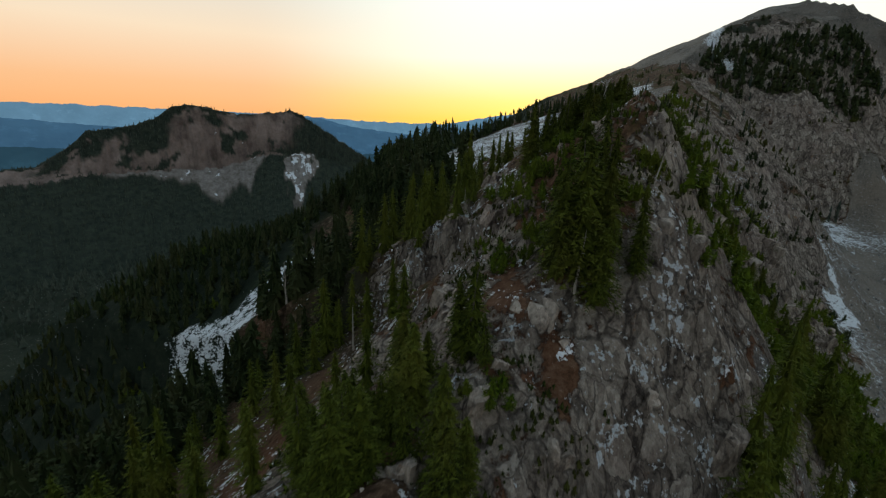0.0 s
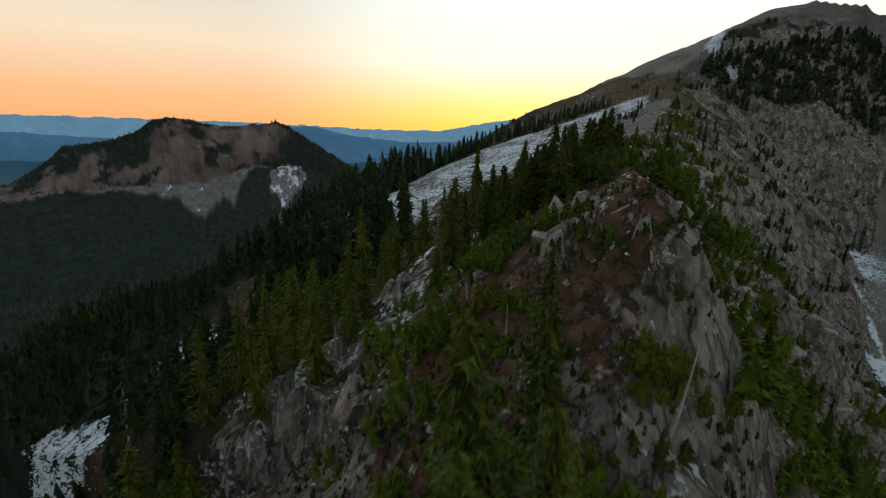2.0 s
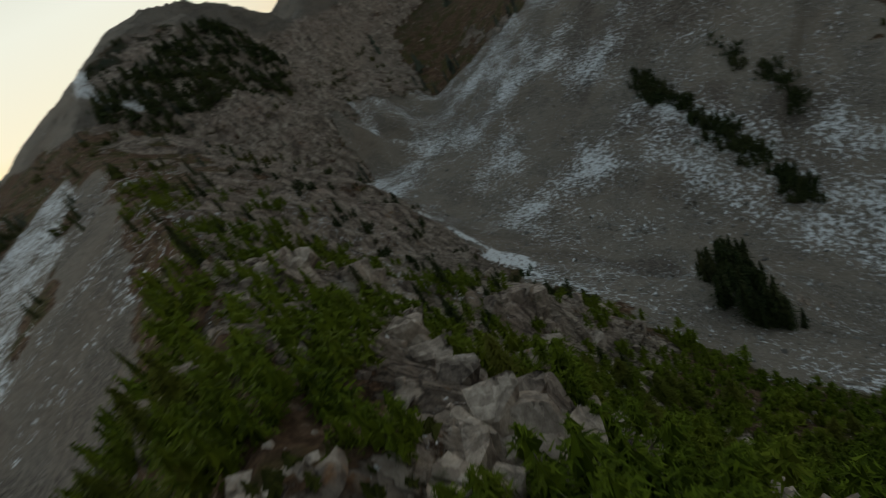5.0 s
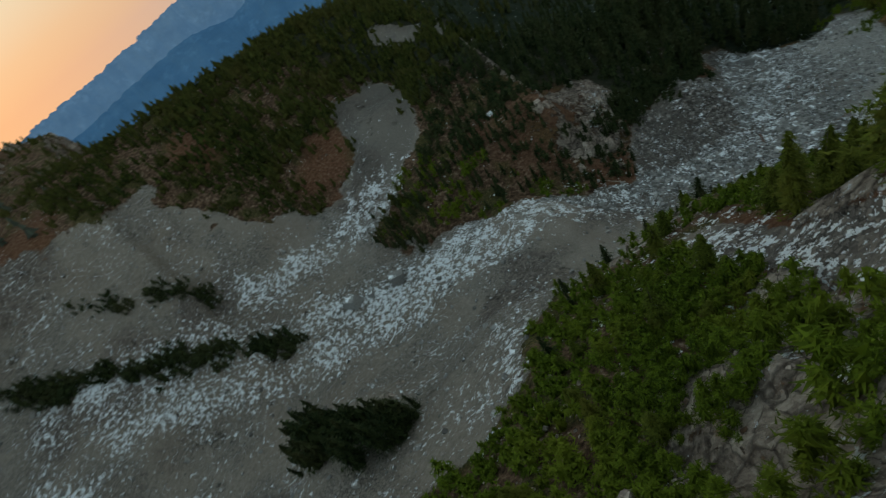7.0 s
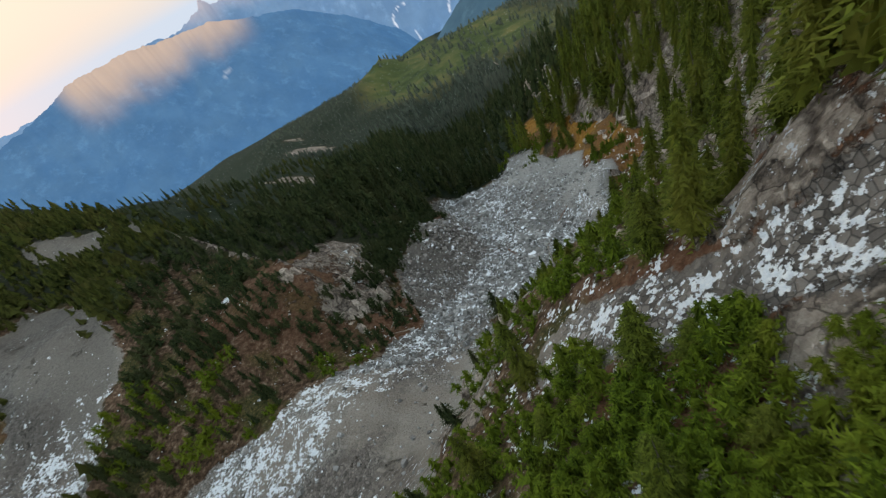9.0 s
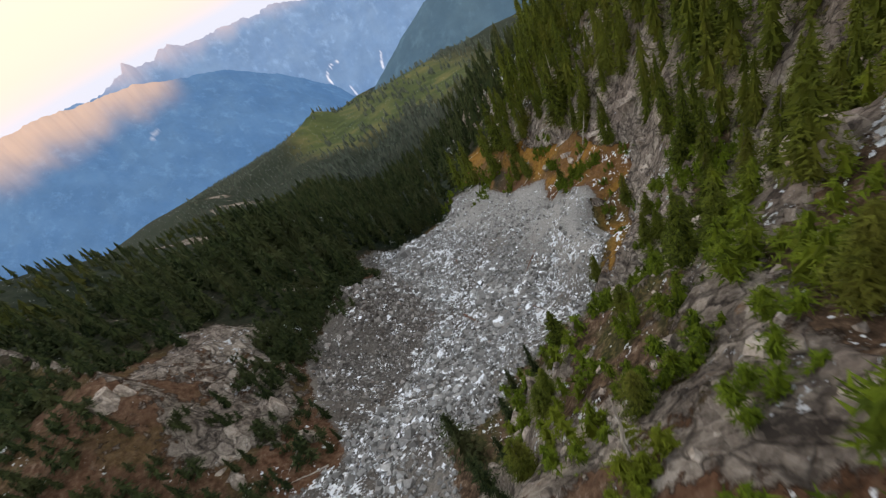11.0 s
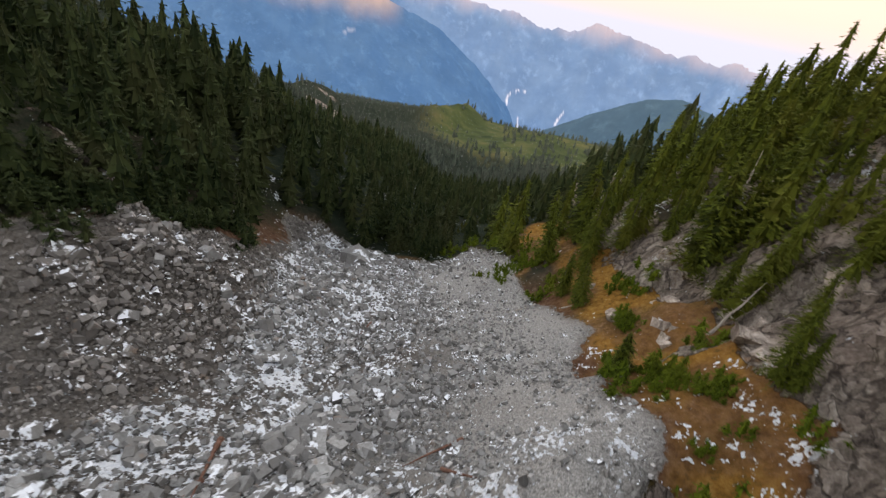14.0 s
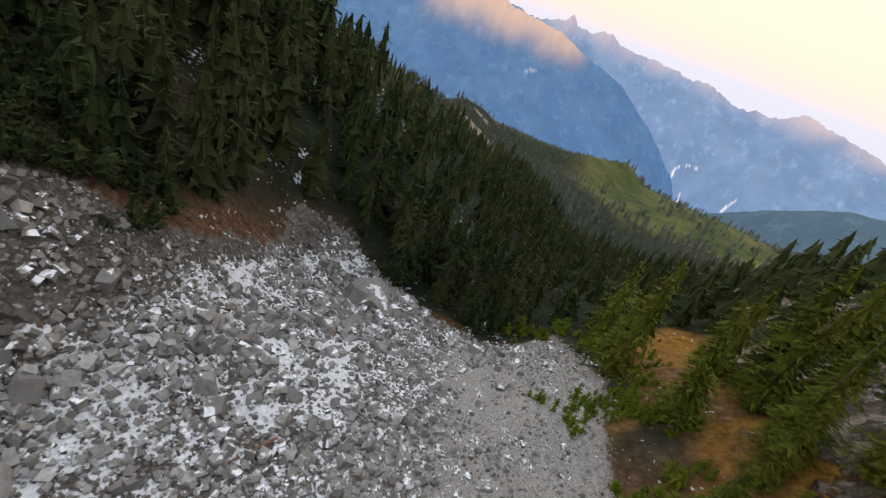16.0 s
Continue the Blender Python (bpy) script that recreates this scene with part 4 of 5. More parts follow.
def cleft_block(rng, n=5):
    """A massive jointed block: a box cut by chance planes, with a broken, uneven skin."""
    k = np.linspace(-1, 1, n + 1)
    a, b = np.meshgrid(k, k)
    one = np.ones_like(a)
    sides = [(a, b, one), (b, a, -one), (one, a, b), (-one, b, a), (b, one, a), (a, -one, b)]
    v = np.concatenate([np.stack(q, -1).reshape(-1, 3) for q in sides])
    f = np.concatenate([grid_faces(n + 1, n + 1) + i * (n + 1) ** 2 for i in range(6)])
    v, back = np.unique(np.round(v, 6), axis=0, return_inverse=True)
    f = np.asarray(back).reshape(-1)[f]
    for _ in range(9):
        d = rng.normal(size=3) * [1, 1, 0.8]
        d /= np.linalg.norm(d)
        v = v - np.maximum(0, v @ d - rng.uniform(0.55, 1.05))[:, None] * d
    s = int(rng.randint(1000))
    rough = fbm(v[:, 0] * 1.1 + 3.1 * v[:, 2], v[:, 1] * 1.1 - 2.3 * v[:, 2] + s, 0.9, s, 3) - 0.5
    step = np.floor(5 * fbm(v[:, 0] + 2 * v[:, 1], v[:, 2] * 0.7 + s, 1.3, s + 1, 2)) / 5 - 0.45
    return v * (1 + 0.14 * rough + 0.16 * step)[:, None], f


def crag(seed, blocks=6):
    """A knot of leaning jointed blocks, about 1 m in radius."""
    rng = np.random.RandomState(seed)
    axis = np.array([0.34, -0.1, 1.0]) + rng.normal(0, 0.10, 3)
    axis /= np.linalg.norm(axis)
    side = np.cross(axis, [0, 1, 0])
    side /= np.linalg.norm(side)
    other = np.cross(axis, side)
    slabs = []
    for k in range(blocks):
        v, f = cleft_block(rng, 5 if k < 3 else 4)
        big = 1.0 if k < 3 else 0.6
        long, wide, deep = big * rng.uniform(0.55, 0.95), big * rng.uniform(0.24, 0.48), big * rng.uniform(0.32, 0.6)
        v = v[:, :1] * wide * side + v[:, 1:2] * deep * other + v[:, 2:] * long * axis
        v = v + side * rng.uniform(-0.7, 0.7) + other * rng.uniform(-0.5, 0.5) + axis * rng.uniform(-0.45, 0.1)
        slabs.append(mesh_from("slab", v, f, MAT_CLIFF))
    return slabs


def rubble(seed):
    v, f = slab_stone(np.random.RandomState(seed), 1)
    return v * [0.60, 0.48, 0.30 + 0.04 * (seed % 7)], f


STONES = [rubble(k) for k in range(14)]


def turn_matrices(rng, n):
    q = rng.normal(size=(n, 4))
    q /= np.linalg.norm(q, axis=1)[:, None]
    w, x, y, z = q.T
    return np.stack([1 - 2 * (y * y + z * z), 2 * (x * y - z * w), 2 * (x * z + y * w), 2 * (x * y + z * w), 1 - 2 * (x * x + z * z), 2 * (y * z - x * w),
                     2 * (x * z - y * w), 2 * (y * z + x * w), 1 - 2 * (x * x + y * y)], -1).reshape(-1, 3, 3)


def strewn(shapes, at, size, rng, spin=None):
    """Many copies of some shapes in one mesh."""
    vs, fs, base = [], [], 0
    pick = rng.randint(len(shapes), size=len(at))
    turns = turn_matrices(rng, len(at)) if spin is None else spin
    for k, (v, f) in enumerate(shapes):
        m = np.where(pick == k)[0]
        if not len(m):
            continue
        p = np.einsum("nij,vj->nvi", turns[m], v) * size[m][:, None, None] + at[m][:, None, :]
        vs.append(p.reshape(-1, 3))
        fs.append((f[None] + (base + np.arange(len(m)) * len(v))[:, None, None]).reshape(-1, 3))
        base += len(m) * len(v)
    return np.concatenate(vs), np.concatenate(fs)


# ---------------------------------------------------------------- trees
def girth(u):
    """How wide a fir is at a part u of its height: full below, drawn in slowly to a soft tip."""
    return (1 - u) ** 0.72 * np.minimum(1.0, 0.62 + 2.2 * u) + 0.03


def skirts(rng, h, r, tiers, points, low, droop):
    """Ragged cones set one over another round the stem."""
    tris = []
    sway = rng.normal(0, 0.04 * r, (tiers + 2, 2))
    for k in range(tiers):
        u = low + (1 - low) * (k + rng.uniform(-0.25, 0.25)) / tiers
        u = min(max(u, 0.0), 0.97)
        rad = r * girth(u) * rng.uniform(0.7, 1.05)
        n = 2 * points
        a = (np.arange(n) + rng.uniform(-0.4, 0.4, n)) * np.pi / points + rng.uniform(0, 6.28)
        q = rad * np.where(np.arange(n) % 2, rng.uniform(0.3, 0.65, n), rng.uniform(0.7, 1.2, n))
        ring = np.stack([sway[k, 0] + q * np.cos(a), sway[k, 1] + q * np.sin(a), u * h - droop * q + rng.uniform(-0.14, 0.14, n) * rad], -1)
        tip = np.array([sway[k + 1, 0], sway[k + 1, 1], min(h, u * h + 1.6 * h * (1 - low) / tiers)])
        tris.append(np.stack([np.tile(tip, (n, 1)), ring, np.roll(ring, -1, 0)], 1))
    v = np.concatenate(tris).reshape(-1, 3)
    return v, np.arange(len(v)).reshape(-1, 3)


def crown(seed, h, r, tiers, points, boughs, sprays, low=0.08, droop=0.4, spray=0.4, ragged=0.35, inner=0.78):
    """A fir: a dense inside of ragged skirts, and drooping boughs, each a fan of narrow sprays to both sides of its axis."""
    rng = np.random.RandomState(seed)
    v0, f0 = skirts(rng, h, r * inner, tiers, points, low, droop)
    if not boughs:
        return v0, f0
    u = low + (0.985 - low) * ((np.arange(boughs) + rng.uniform(0, 1, boughs)) / boughs) ** 1.15
    turn = np.arange(boughs) * 2.39996 + rng.normal(0, 0.4, boughs)
    lean = 1 + 0.2 * np.cos(turn - rng.uniform(0, 6.28))
    length = r * girth(u) * rng.uniform(1 - ragged, 1.15, boughs) * lean
    t = np.tile(0.30 + 0.70 * (np.arange(sprays) + 0.6) / sprays, (boughs, 1)) + rng.normal(0, 0.04, (boughs, sprays))
    L = length[:, None]
    out = np.stack([np.cos(turn), np.sin(turn)], -1)[:, None, :]
    side = np.stack([-np.sin(turn), np.cos(turn)], -1)[:, None, :]
    hand = np.where(np.arange(sprays) % 2, 1.0, -1.0)[None] * np.ones((boughs, 1))
    off = (hand * 0.16 + rng.normal(0, 0.07, (boughs, sprays))) * L * (1.15 - t)
    xy = out * (L * t)[..., None] + side * off[..., None]
    z = u[:, None] * h + L * (0.28 * t - droop * 1.35 * t * t) + rng.normal(0, 0.04, (boughs, sprays)) * L
    s = spray * (0.65 + 0.5 * (1 - t)) * np.minimum(1.0, 0.45 + L / r) * rng.uniform(0.7, 1.3, (boughs, sprays))
    way = turn[:, None] + hand * 0.75 + rng.normal(0, 0.45, (boughs, sprays))
    d = np.stack([np.cos(way), np.sin(way), -0.22 + rng.normal(0, 0.25, way.shape)], -1)
    w = np.stack([-np.sin(way), np.cos(way), rng.normal(0, 0.7, way.shape)], -1)
    c = np.concatenate([xy, z[..., None]], -1)
    S = s[..., None]
    v = np.stack([c - d * S * 0.5 + w * S * 0.20, c - d * S * 0.5 - w * S * 0.20, c + d * S], 2).reshape(-1, 3)
    f = np.arange(boughs * sprays * 3).reshape(-1, 3) + len(v0)
    return np.concatenate([v0, v]), np.concatenate([f0, f])


def thicket(seed, spires, h, r, boughs, sprays, spray, tiers=5, points=5):
    """A dwarf fir: several short pointed leaders grown together from one root."""
    rng = np.random.RandomState(seed)
    vs, fs, base = [], [], 0
    for k in range(spires):
        a, q = k * 2.39996 + rng.uniform(-0.4, 0.4), (0.0 if k == 0 else r * rng.uniform(0.38, 0.85))
        tall = h * rng.uniform(0.62, 1.0) * (1 - 0.35 * q / r)
        v, f = crown(seed * 31 + k, tall, tall * rng.uniform(0.40, 0.56), tiers, points, boughs, sprays, -0.06, 0.16, spray, 0.3, 0.62)
        lean = 0.16 * q / r
        v = v + np.stack([q * math.cos(a) + lean * v[:, 2] * math.cos(a), q * math.sin(a) + lean * v[:, 2] * math.sin(a), 0 * v[:, 2]], -1)
        vs.append(v)
        fs.append(f + base)
        base += len(v)
    return np.concatenate(vs), np.concatenate(fs)


def stem(seed, h, thick, limbs=0, bend=0.03, reach=1.2):
    """A tapered trunk, with bare limbs."""
    rng = np.random.RandomState(seed)
    vs, fs, base = [], [], 0

    def tube(points, radii, sides):
        nonlocal base
        points = np.array(points)
        a = np.arange(sides) * 2 * np.pi / sides
        d = points[-1] - points[0]
        d = d / np.linalg.norm(d)
        u = np.cross(d, [0.3, 0.9, 0.2] if abs(d[2]) > 0.8 else [0, 0, 1])
        u /= np.linalg.norm(u)
        w = np.cross(d, u)
        ring = np.cos(a)[:, None] * u + np.sin(a)[:, None] * w
        for p, r in zip(points, radii):
            vs.append(p + ring * r)
        for k in range(len(points) - 1):
            for q in range(sides):
                b, c = base + k * sides, base + (k + 1) * sides
                fs.append((b + q, b + (q + 1) % sides, c + (q + 1) % sides))
                fs.append((b + q, c + (q + 1) % sides, c + q))
        base += len(points) * sides

    k = np.linspace(0, 1, 6)
    wob = np.cumsum(rng.normal(0, bend * h / 5, (6, 2)), 0)
    wob[0] = 0
    mid = [(wob[q][0], wob[q][1], -0.4 + (h + 0.4) * k[q]) for q in range(6)]
    tube(mid, thick * (1 - 0.9 * k) * np.array([1.35, 1, 1, 1, 1, 1]), 7)
    for _ in range(limbs):
        u = rng.uniform(0.2, 0.95)
        p = np.array([np.interp(u, k, [m[c] for m in mid]) for c in range(3)])
        a = rng.uniform(0, 6.28)
        ln = reach * (1.1 - u) * rng.uniform(0.5, 1.2)
        e = p + np.array([math.cos(a) * ln, math.sin(a) * ln, rng.uniform(-0.25, 0.35) * ln])
        tube([p, (p + e) / 2 + [0, 0, 0.06], e], [0.2 * thick, 0.13 * thick, 0.04 * thick], 4)
    return np.concatenate(vs), np.array(fs)


def tree_thing(name, label, category, group, crown_mesh, stem_mesh):
    ob = new(name)
    part("trunk", stem_mesh, ob)
    if crown_mesh:
        part("crown", crown_mesh, ob)
    return tagged(ob, label, category, group)


FIR = "dark green subalpine fir with drooping boughs on the mountain slope"
SLIM = "slender dark fir with a ragged pointed crown"
DWARF = "low wind-pressed dwarf fir bush among the rocks"
protos = {"fir": [], "slim": [], "bush": []}
for k in range(5):
    protos["fir"].append(tree_thing("fir_tree", FIR, "tree", "firs on the ridge", mesh_from("fir_crown", *crown(100 + k, 10, 2.45, 13, 7, 150, 12, 0.04, 0.40, 0.40, 0.35, 0.66), MAT_FIR), mesh_from("fir_trunk", *stem(k, 9.6, 0.20, 10), MAT_BARK)))
for k in range(4):
    protos["slim"].append(tree_thing("fir_tree", SLIM, "tree", "firs on the ridge", mesh_from("slim_crown", *crown(200 + k, 10, 1.95, 13, 7, 130, 11, 0.07, 0.46, 0.36, 0.45, 0.62), MAT_FIR), mesh_from("slim_trunk", *stem(20 + k, 9.7, 0.16, 14), MAT_BARK)))
for k in range(5):
    protos["bush"].append(tree_thing("dwarf_fir", DWARF, "bush", "dwarf firs among the rocks", mesh_from("bush_crown", *thicket(300 + k, 7, 2.6, 1.9, 30, 5, 0.24, 5, 5), MAT_BRUSH), mesh_from("bush_trunk", *stem(40 + k, 2.0, 0.10, 3), MAT_BARK)))
NEARS = [crown(380 + k, 10, 2.3, 9, 7, 84, 7, 0.03, 0.42, 0.36, 0.40, 0.52) for k in range(6)]
MIDS = [crown(400 + k, 10, 2.3, 8, 5, 34, 4, 0.03, 0.45, 0.72, 0.4) for k in range(6)]
WOODS = [crown(450 + k, 10, 2.4, 6, 5, 16, 3, 0.02, 0.45, 0.85, 0.4) for k in range(6)]
FARS = [crown(500 + k, 10, 2.3, 5, 4, 0, 0, 0.02, 0.5) for k in range(6)]
DOTS = [crown(550 + k, 10, 2.2, 4, 4, 0, 0, 0.02, 0.5) for k in range(6)]
DWARFS = [thicket(650 + k, 4, 2.6, 1.9, 0, 0, 0.4, 4, 4) for k in range(5)]
SHRUBS = [thicket(600 + k, 5, 2.6, 1.9, 14, 4, 0.36, 4, 3) for k in range(5)]

# the way of the flight in plan, kept clear of branches: place and height of the lowest free air
FREE = [(6, 10, -6), (16, 36, -2), (25, 57, 2.0), (31, 71, 4.5), (38.5, 83, 4.6), (50, 90, -1.5), (61, 91, -12.5), (68, 86, -20), (71.5, 72, -31), (65, 38, -54), (55, 14, -69), (48.5, -10, -80), (49, -28, -85)]


# outcrops that stand free of trees: place, size, and how tall for it
ROCKS = [(30.5, 65.5, 2.2, 1.1), (16, 48.5, 1.8, 0.8), (32, 78.5, 3, 0.9), (29.5, 75.5, 2.8, 0.9), (36.5, 79, 3.2, 1), (34, 74, 2.6, 1), (39, 80, 2.8, 1.1), (30.5, 71, 2.4, 0.9),
         (34.5, 70, 2.6, 1.1), (38, 75, 2.8, 1.2), (42.3, 93.3, 2.3, 0.5), (53.4, 100.8, 2.0, 0.7), (57.4, 111.5, 2.2, 0.7), (51, 90.5, 2.0, 0.7), (41.2, 92.6, 1.8, 0.45), (45.5, 91.5, 2.4, 0.7), (48, 92, 2.2, 0.8), (59.5, 116, 3.6, 0.7),
         (66, 115.5, 3.8, 0.7), (49, 96, 2.4, 0.7), (51, 95, 2.2, 0.6), (45, 90, 2, 0.6), (48.5, 89.2, 2.4, 0.7), (78, 108, 4, 0.8), (87.5, 100, 3, 0.8), (82, 104, 2.6, 0.7),
         (32.5, -60, 1.1, 0.6), (27, -42, 2.1, 0.9), (18.5, 96, 2.6, 0.9), (2, 89.5, 3, 0.9), (28.2, 74, 2.6, 1), (33.2, 73.3, 2.8, 1.1), (29.7, 77, 3, 0.9), (112, -3, 3, 0.8),
         (106, -8, 2.4, 0.9), (103, 9, 2.2, 0.8), (61, 112, 2.6, 0.7), (68, 110, 2.8, 0.8), (52, 99, 2.2, 0.7), (56, 97, 2.4, 0.8), (60, 117, 2.8, 0.8), (65, 115, 2.6, 1),
         (72, 105, 3.2, 0.9), (79, 106, 3, 0.9), (86, 100, 2.6, 0.8), (57, 104, 2.4, 0.8), (20, 92, 1.8, 0.8), (6, 38, 2.2, 0.9), (10, 36, 2.2, 1), (3, 36, 1.8, 0.9),
         (28.5, -8, 3.4, 0.7), (33, -2.5, 2.4, 0.7), (25, -12.5, 2.8, 0.7), (42, 7, 2.2, 0.7), (38, 10, 2.5, 1), (19, -30, 3, 0.8), (25.5, -27.5, 2.4, 0.6), (29, -34, 1.4, 0.6),
         (49, 15, 2.1, 1), (28, -70, 1.5, 0.7), (116, 78, 2.4, 0.8), (118, 74, 1.8, 0.7), (96, 4, 2.2, 0.8), (100, -2, 2.8, 0.9), (98, -12, 2.2, 0.8),
         (104, 6, 2.4, 0.9), (20.5, -22, 3.2, 0.8), (24, -31, 2.4, 0.7), (31, -41, 2.2, 0.8), (33, -51, 2, 0.8),
         (29, -36, 2.2, 0.9)]


def density(x, y):
    """How thickly trees stand at a place, how tall they are, and how many of them are dwarf bushes."""
    h, crest, wall, bowl, dw, along = height(x, y, True)
    scree, snow, grass, rock = (ground_at(g, x, y) for g in (g_scree, g_snow, g_grass, g_rock))
    clump = fbm(x, y, 22, 121, 3)
    w, e = -dw, dw
    dens = np.where(clump > 0.42, 0.85, 0.35)
    tall = np.full(np.shape(x), 12.0)
    bush = np.full(np.shape(x), 0.06)
    west = w > 0
    upper = west & (y < 108) & (y > 25)
    dens = np.where(upper, np.interp(w, [0, 5, 12, 20, 30, 60], [0.35, 0.28, 0.25, 0.40, 0.8, 0.98]) * np.where((clump > 0.46) | (w > 34), 1, 0.25), dens)
    tall = np.where(upper, np.interp(w, [0, 12, 40, 80], [6.0, 8.0, 11, 13]), tall)
    apron = west & (y >= 108) & (y < 290)
    open_slope = np.maximum(inside(APRON, x, y), inside(BARE, x, y)) + 5 * (fbm(x, y, 12, 21) - 0.5)
    below = w > np.interp(y, [110, 132, 160, 200, 240], [34, 40, 50, 44, 22])
    dens = np.where(apron, np.where(open_slope > -1.0, 0.015, np.where(below, np.interp(y, [190, 215, 250, 270], [1.0, 0.9, 0.8, 0.3]), 0.30)), dens)
    tall = np.where(apron, np.where(below, np.interp(y, [120, 160, 190, 206, 230, 260], [12, 11.5, 11, 9, 5.5, 4]), 3.0), tall)
    tall = np.where(apron, tall * np.interp(x, [-14, 2], [0.55, 1.0]), tall)
    bush = np.where(apron & ~below, 0.6, bush)
    bush = np.where(west & (w < 14) & (y < 108), 0.5, bush)
    a = west & (y > 84) & (y < 116) & (w < 13)
    dens, tall, bush = np.where(a, 0.9, dens), np.where(a, 3.6, tall), np.where(a, 0.75, bush)
    a = west & (y > 66) & (y < 102) & (w > 15) & (w < 36)
    dens, tall = np.where(a, np.where(clump > 0.45, 0.75, 0.25), dens), np.where(a, 9.0, tall)
    east = (e > 0) & (crest > bowl - 2)
    a = east & (y > 98) & (y < 175)
    dens = np.where(a, np.interp(e, [0, 4, 40, 60], [0.85, 0.9, 0.85, 0.3]) * np.where(clump > 0.33, 1, 0.45), dens)
    tall = np.where(a, 4.2, tall)
    bush = np.where(a, 0.72, bush)
    a = east & (y >= 175)
    dens = np.where(a, np.where(clump > 0.47, 0.6, 0.03), dens)
    tall, bush = np.where(a, 4.0, tall), np.where(a, 0.6, bush)
    a = east & (y > 62) & (y <= 98)
    dens = np.where(a, np.interp(e, [0, 5, 8, 20, 26, 60], [0.9, 0.9, 0.8, 0.85, 1.0, 1.0]), dens)
    tall, bush = np.where(a, np.interp(e, [0, 10, 40], [4.5, 4, 5.5]), tall), np.where(a, np.interp(e, [0, 30], [0.55, 0.75]), bush)
    a = east & (y > 14) & (y <= 62)
    dens = np.where(a, np.interp(e, [0, 4, 8, 13, 18, 60], [0.25, 0.2, 0.15, 0.5, 0.95, 1.0]), dens)
    tall, bush = np.where(a, np.interp(e, [0, 16, 30, 42], [6, 9.5, 9.0, 5.0]) + 2 * smooth(40, 18, y) * smooth(34, 24, e), tall), np.where(a, np.interp(e, [0, 14, 30, 42], [0.4, 0.12, 0.25, 0.7]), bush)
    a = east & (y <= 14)
    dens = np.where(a, np.interp(e, [0, 33, 40, 48], [1, 1, 0.85, 0.6]) * np.where(off_line([(19, -23), (26, -12), (34, -6), (39, 0)], x, y) < 4.5, 0.3, 1.0), dens)
    tall, bush = np.where(a, np.interp(e, [0, 28, 36, 44], [13, 12, 8, 5]), tall), np.where(a, np.interp(e, [28, 38], [0.04, 0.6]), bush)
    far_side = (dw > 0) & (bowl > crest) & (y > -55) & (y < 60)
    dens = np.where(far_side & (x > 84), np.where(clump > 0.40, 1.0, np.interp(y, [-30, -10], [0.95, 0.7])), dens)
    tall = np.where(far_side & (x > 88), 4.6 + 7 * smooth(0, -60, y), tall)
    bush = np.where(far_side & (x > 88), np.interp(y, [-50, -15, 20], [0.1, 0.6, 0.55]), bush)
    dens = np.where(np.hypot((x - 107) / 8, (y + 16) / 13) < 1, dens * 0.3, dens)
    brushy = (x > 138) & (y > -60) & (y < 62) & (scree < 0.4) & (dw > 20)
    dens, tall, bush = np.where(brushy, np.where(clump > 0.40, 0.95, 0.4), dens), np.where(brushy, 3.8, tall), np.where(brushy, 0.85, bush)
    dens = np.where((y < -60) & (dw > 20), np.where(clump > 0.36, 1.0, 0.5), dens)
    tall = np.where(y < -60, (8 + 9 * fbm(x, y, 40, 131, 3)) * np.where(x > 115, 0.5, 1.0), tall)
    dens = np.where(ground_at(g_meadow, x, y) > 0.5, 0.30 * (fbm(x, y, 60, 133, 3) > 0.48), dens)
    wood = np.hypot((x - 190) * 0.6, y - 274)
    wood = wood + 26 * (fbm(x, y, 16, 171, 3) - 0.5)
    dens = np.where((wood < 27), 1.0, dens)
    tall = np.where(wood < 27, 5.5, tall)
    behind = (y >= 285) & (x > 10) & (x < 330)
    dens, tall = np.where(behind, 0.12, dens), np.where(behind, 2.5, tall)
    peak = (y > 255) & (h > 30) & (wood >= 27)
    dens = np.where(peak, 0.01, dens)
    bowl_side = (y > 60) & (x > 95) & (bowl > crest) & (dw > 0)
    dens = np.where(bowl_side & (scree < 0.6), 0.35 * (clump > 0.45), dens)
    dens = np.where((dw > 0) & (y > 112) & (rock > 0.5) & (wood > 27), dens * np.where(fbm(x + 0.4 * y, 0.4 * y, 14, 137, 3) > 0.46, 1.0, 0.55), dens)
    steep_loss = np.where((dw > 0) & (y > 60), 0.08, np.where((dw > 11) & (y <= 60), np.where(y < 16, 0.12, 0.15), 0.45))
    dens = dens * (1 - np.clip(1.6 * scree, 0, 1)) * (1 - 0.93 * np.clip(grass, 0, 1)) * (1 - steep_loss * rock)
    dens = dens * smooth(3, 7, np.hypot(x - 173, (y - 17) * 0.45)) * (1 - bare_patch(x, y)) * smooth(4, 8, np.hypot(x - 55, y - 9))
    dens = np.where((snow > 0.75), dens * 0.1, dens)
    dens = np.where((x > 26) & (x < 41) & (y > 70) & (y < 82.5), dens * 0.5, dens)
    view = (x - 8) / np.maximum(y - 15, 1)
    dens = np.where((view < -0.40) & (view > -1.1) & (y > 25) & (np.hypot(x - 8, y - 15) < 100) & (w > 16), dens * 0.8, dens)
    dens = dens * smooth(7, 12, off_line(STRIP, x, y))
    dens = np.where((y < 86) & (y > 25) & (x < -12) & (w > 26) & (w < 58), dens * 0.7, dens)
    return dens, tall, bush


def jittered(x0, x1, y0, y1, step, seed):
    rng = np.random.RandomState(seed)
    x, y = np.meshgrid(np.arange(x0, x1, step), np.arange(y0, y1, step))
    x, y = x.ravel() + rng.uniform(-0.5, 0.5, x.size) * step, y.ravel() + rng.uniform(-0.5, 0.5, y.size) * step
    return x, y, rng


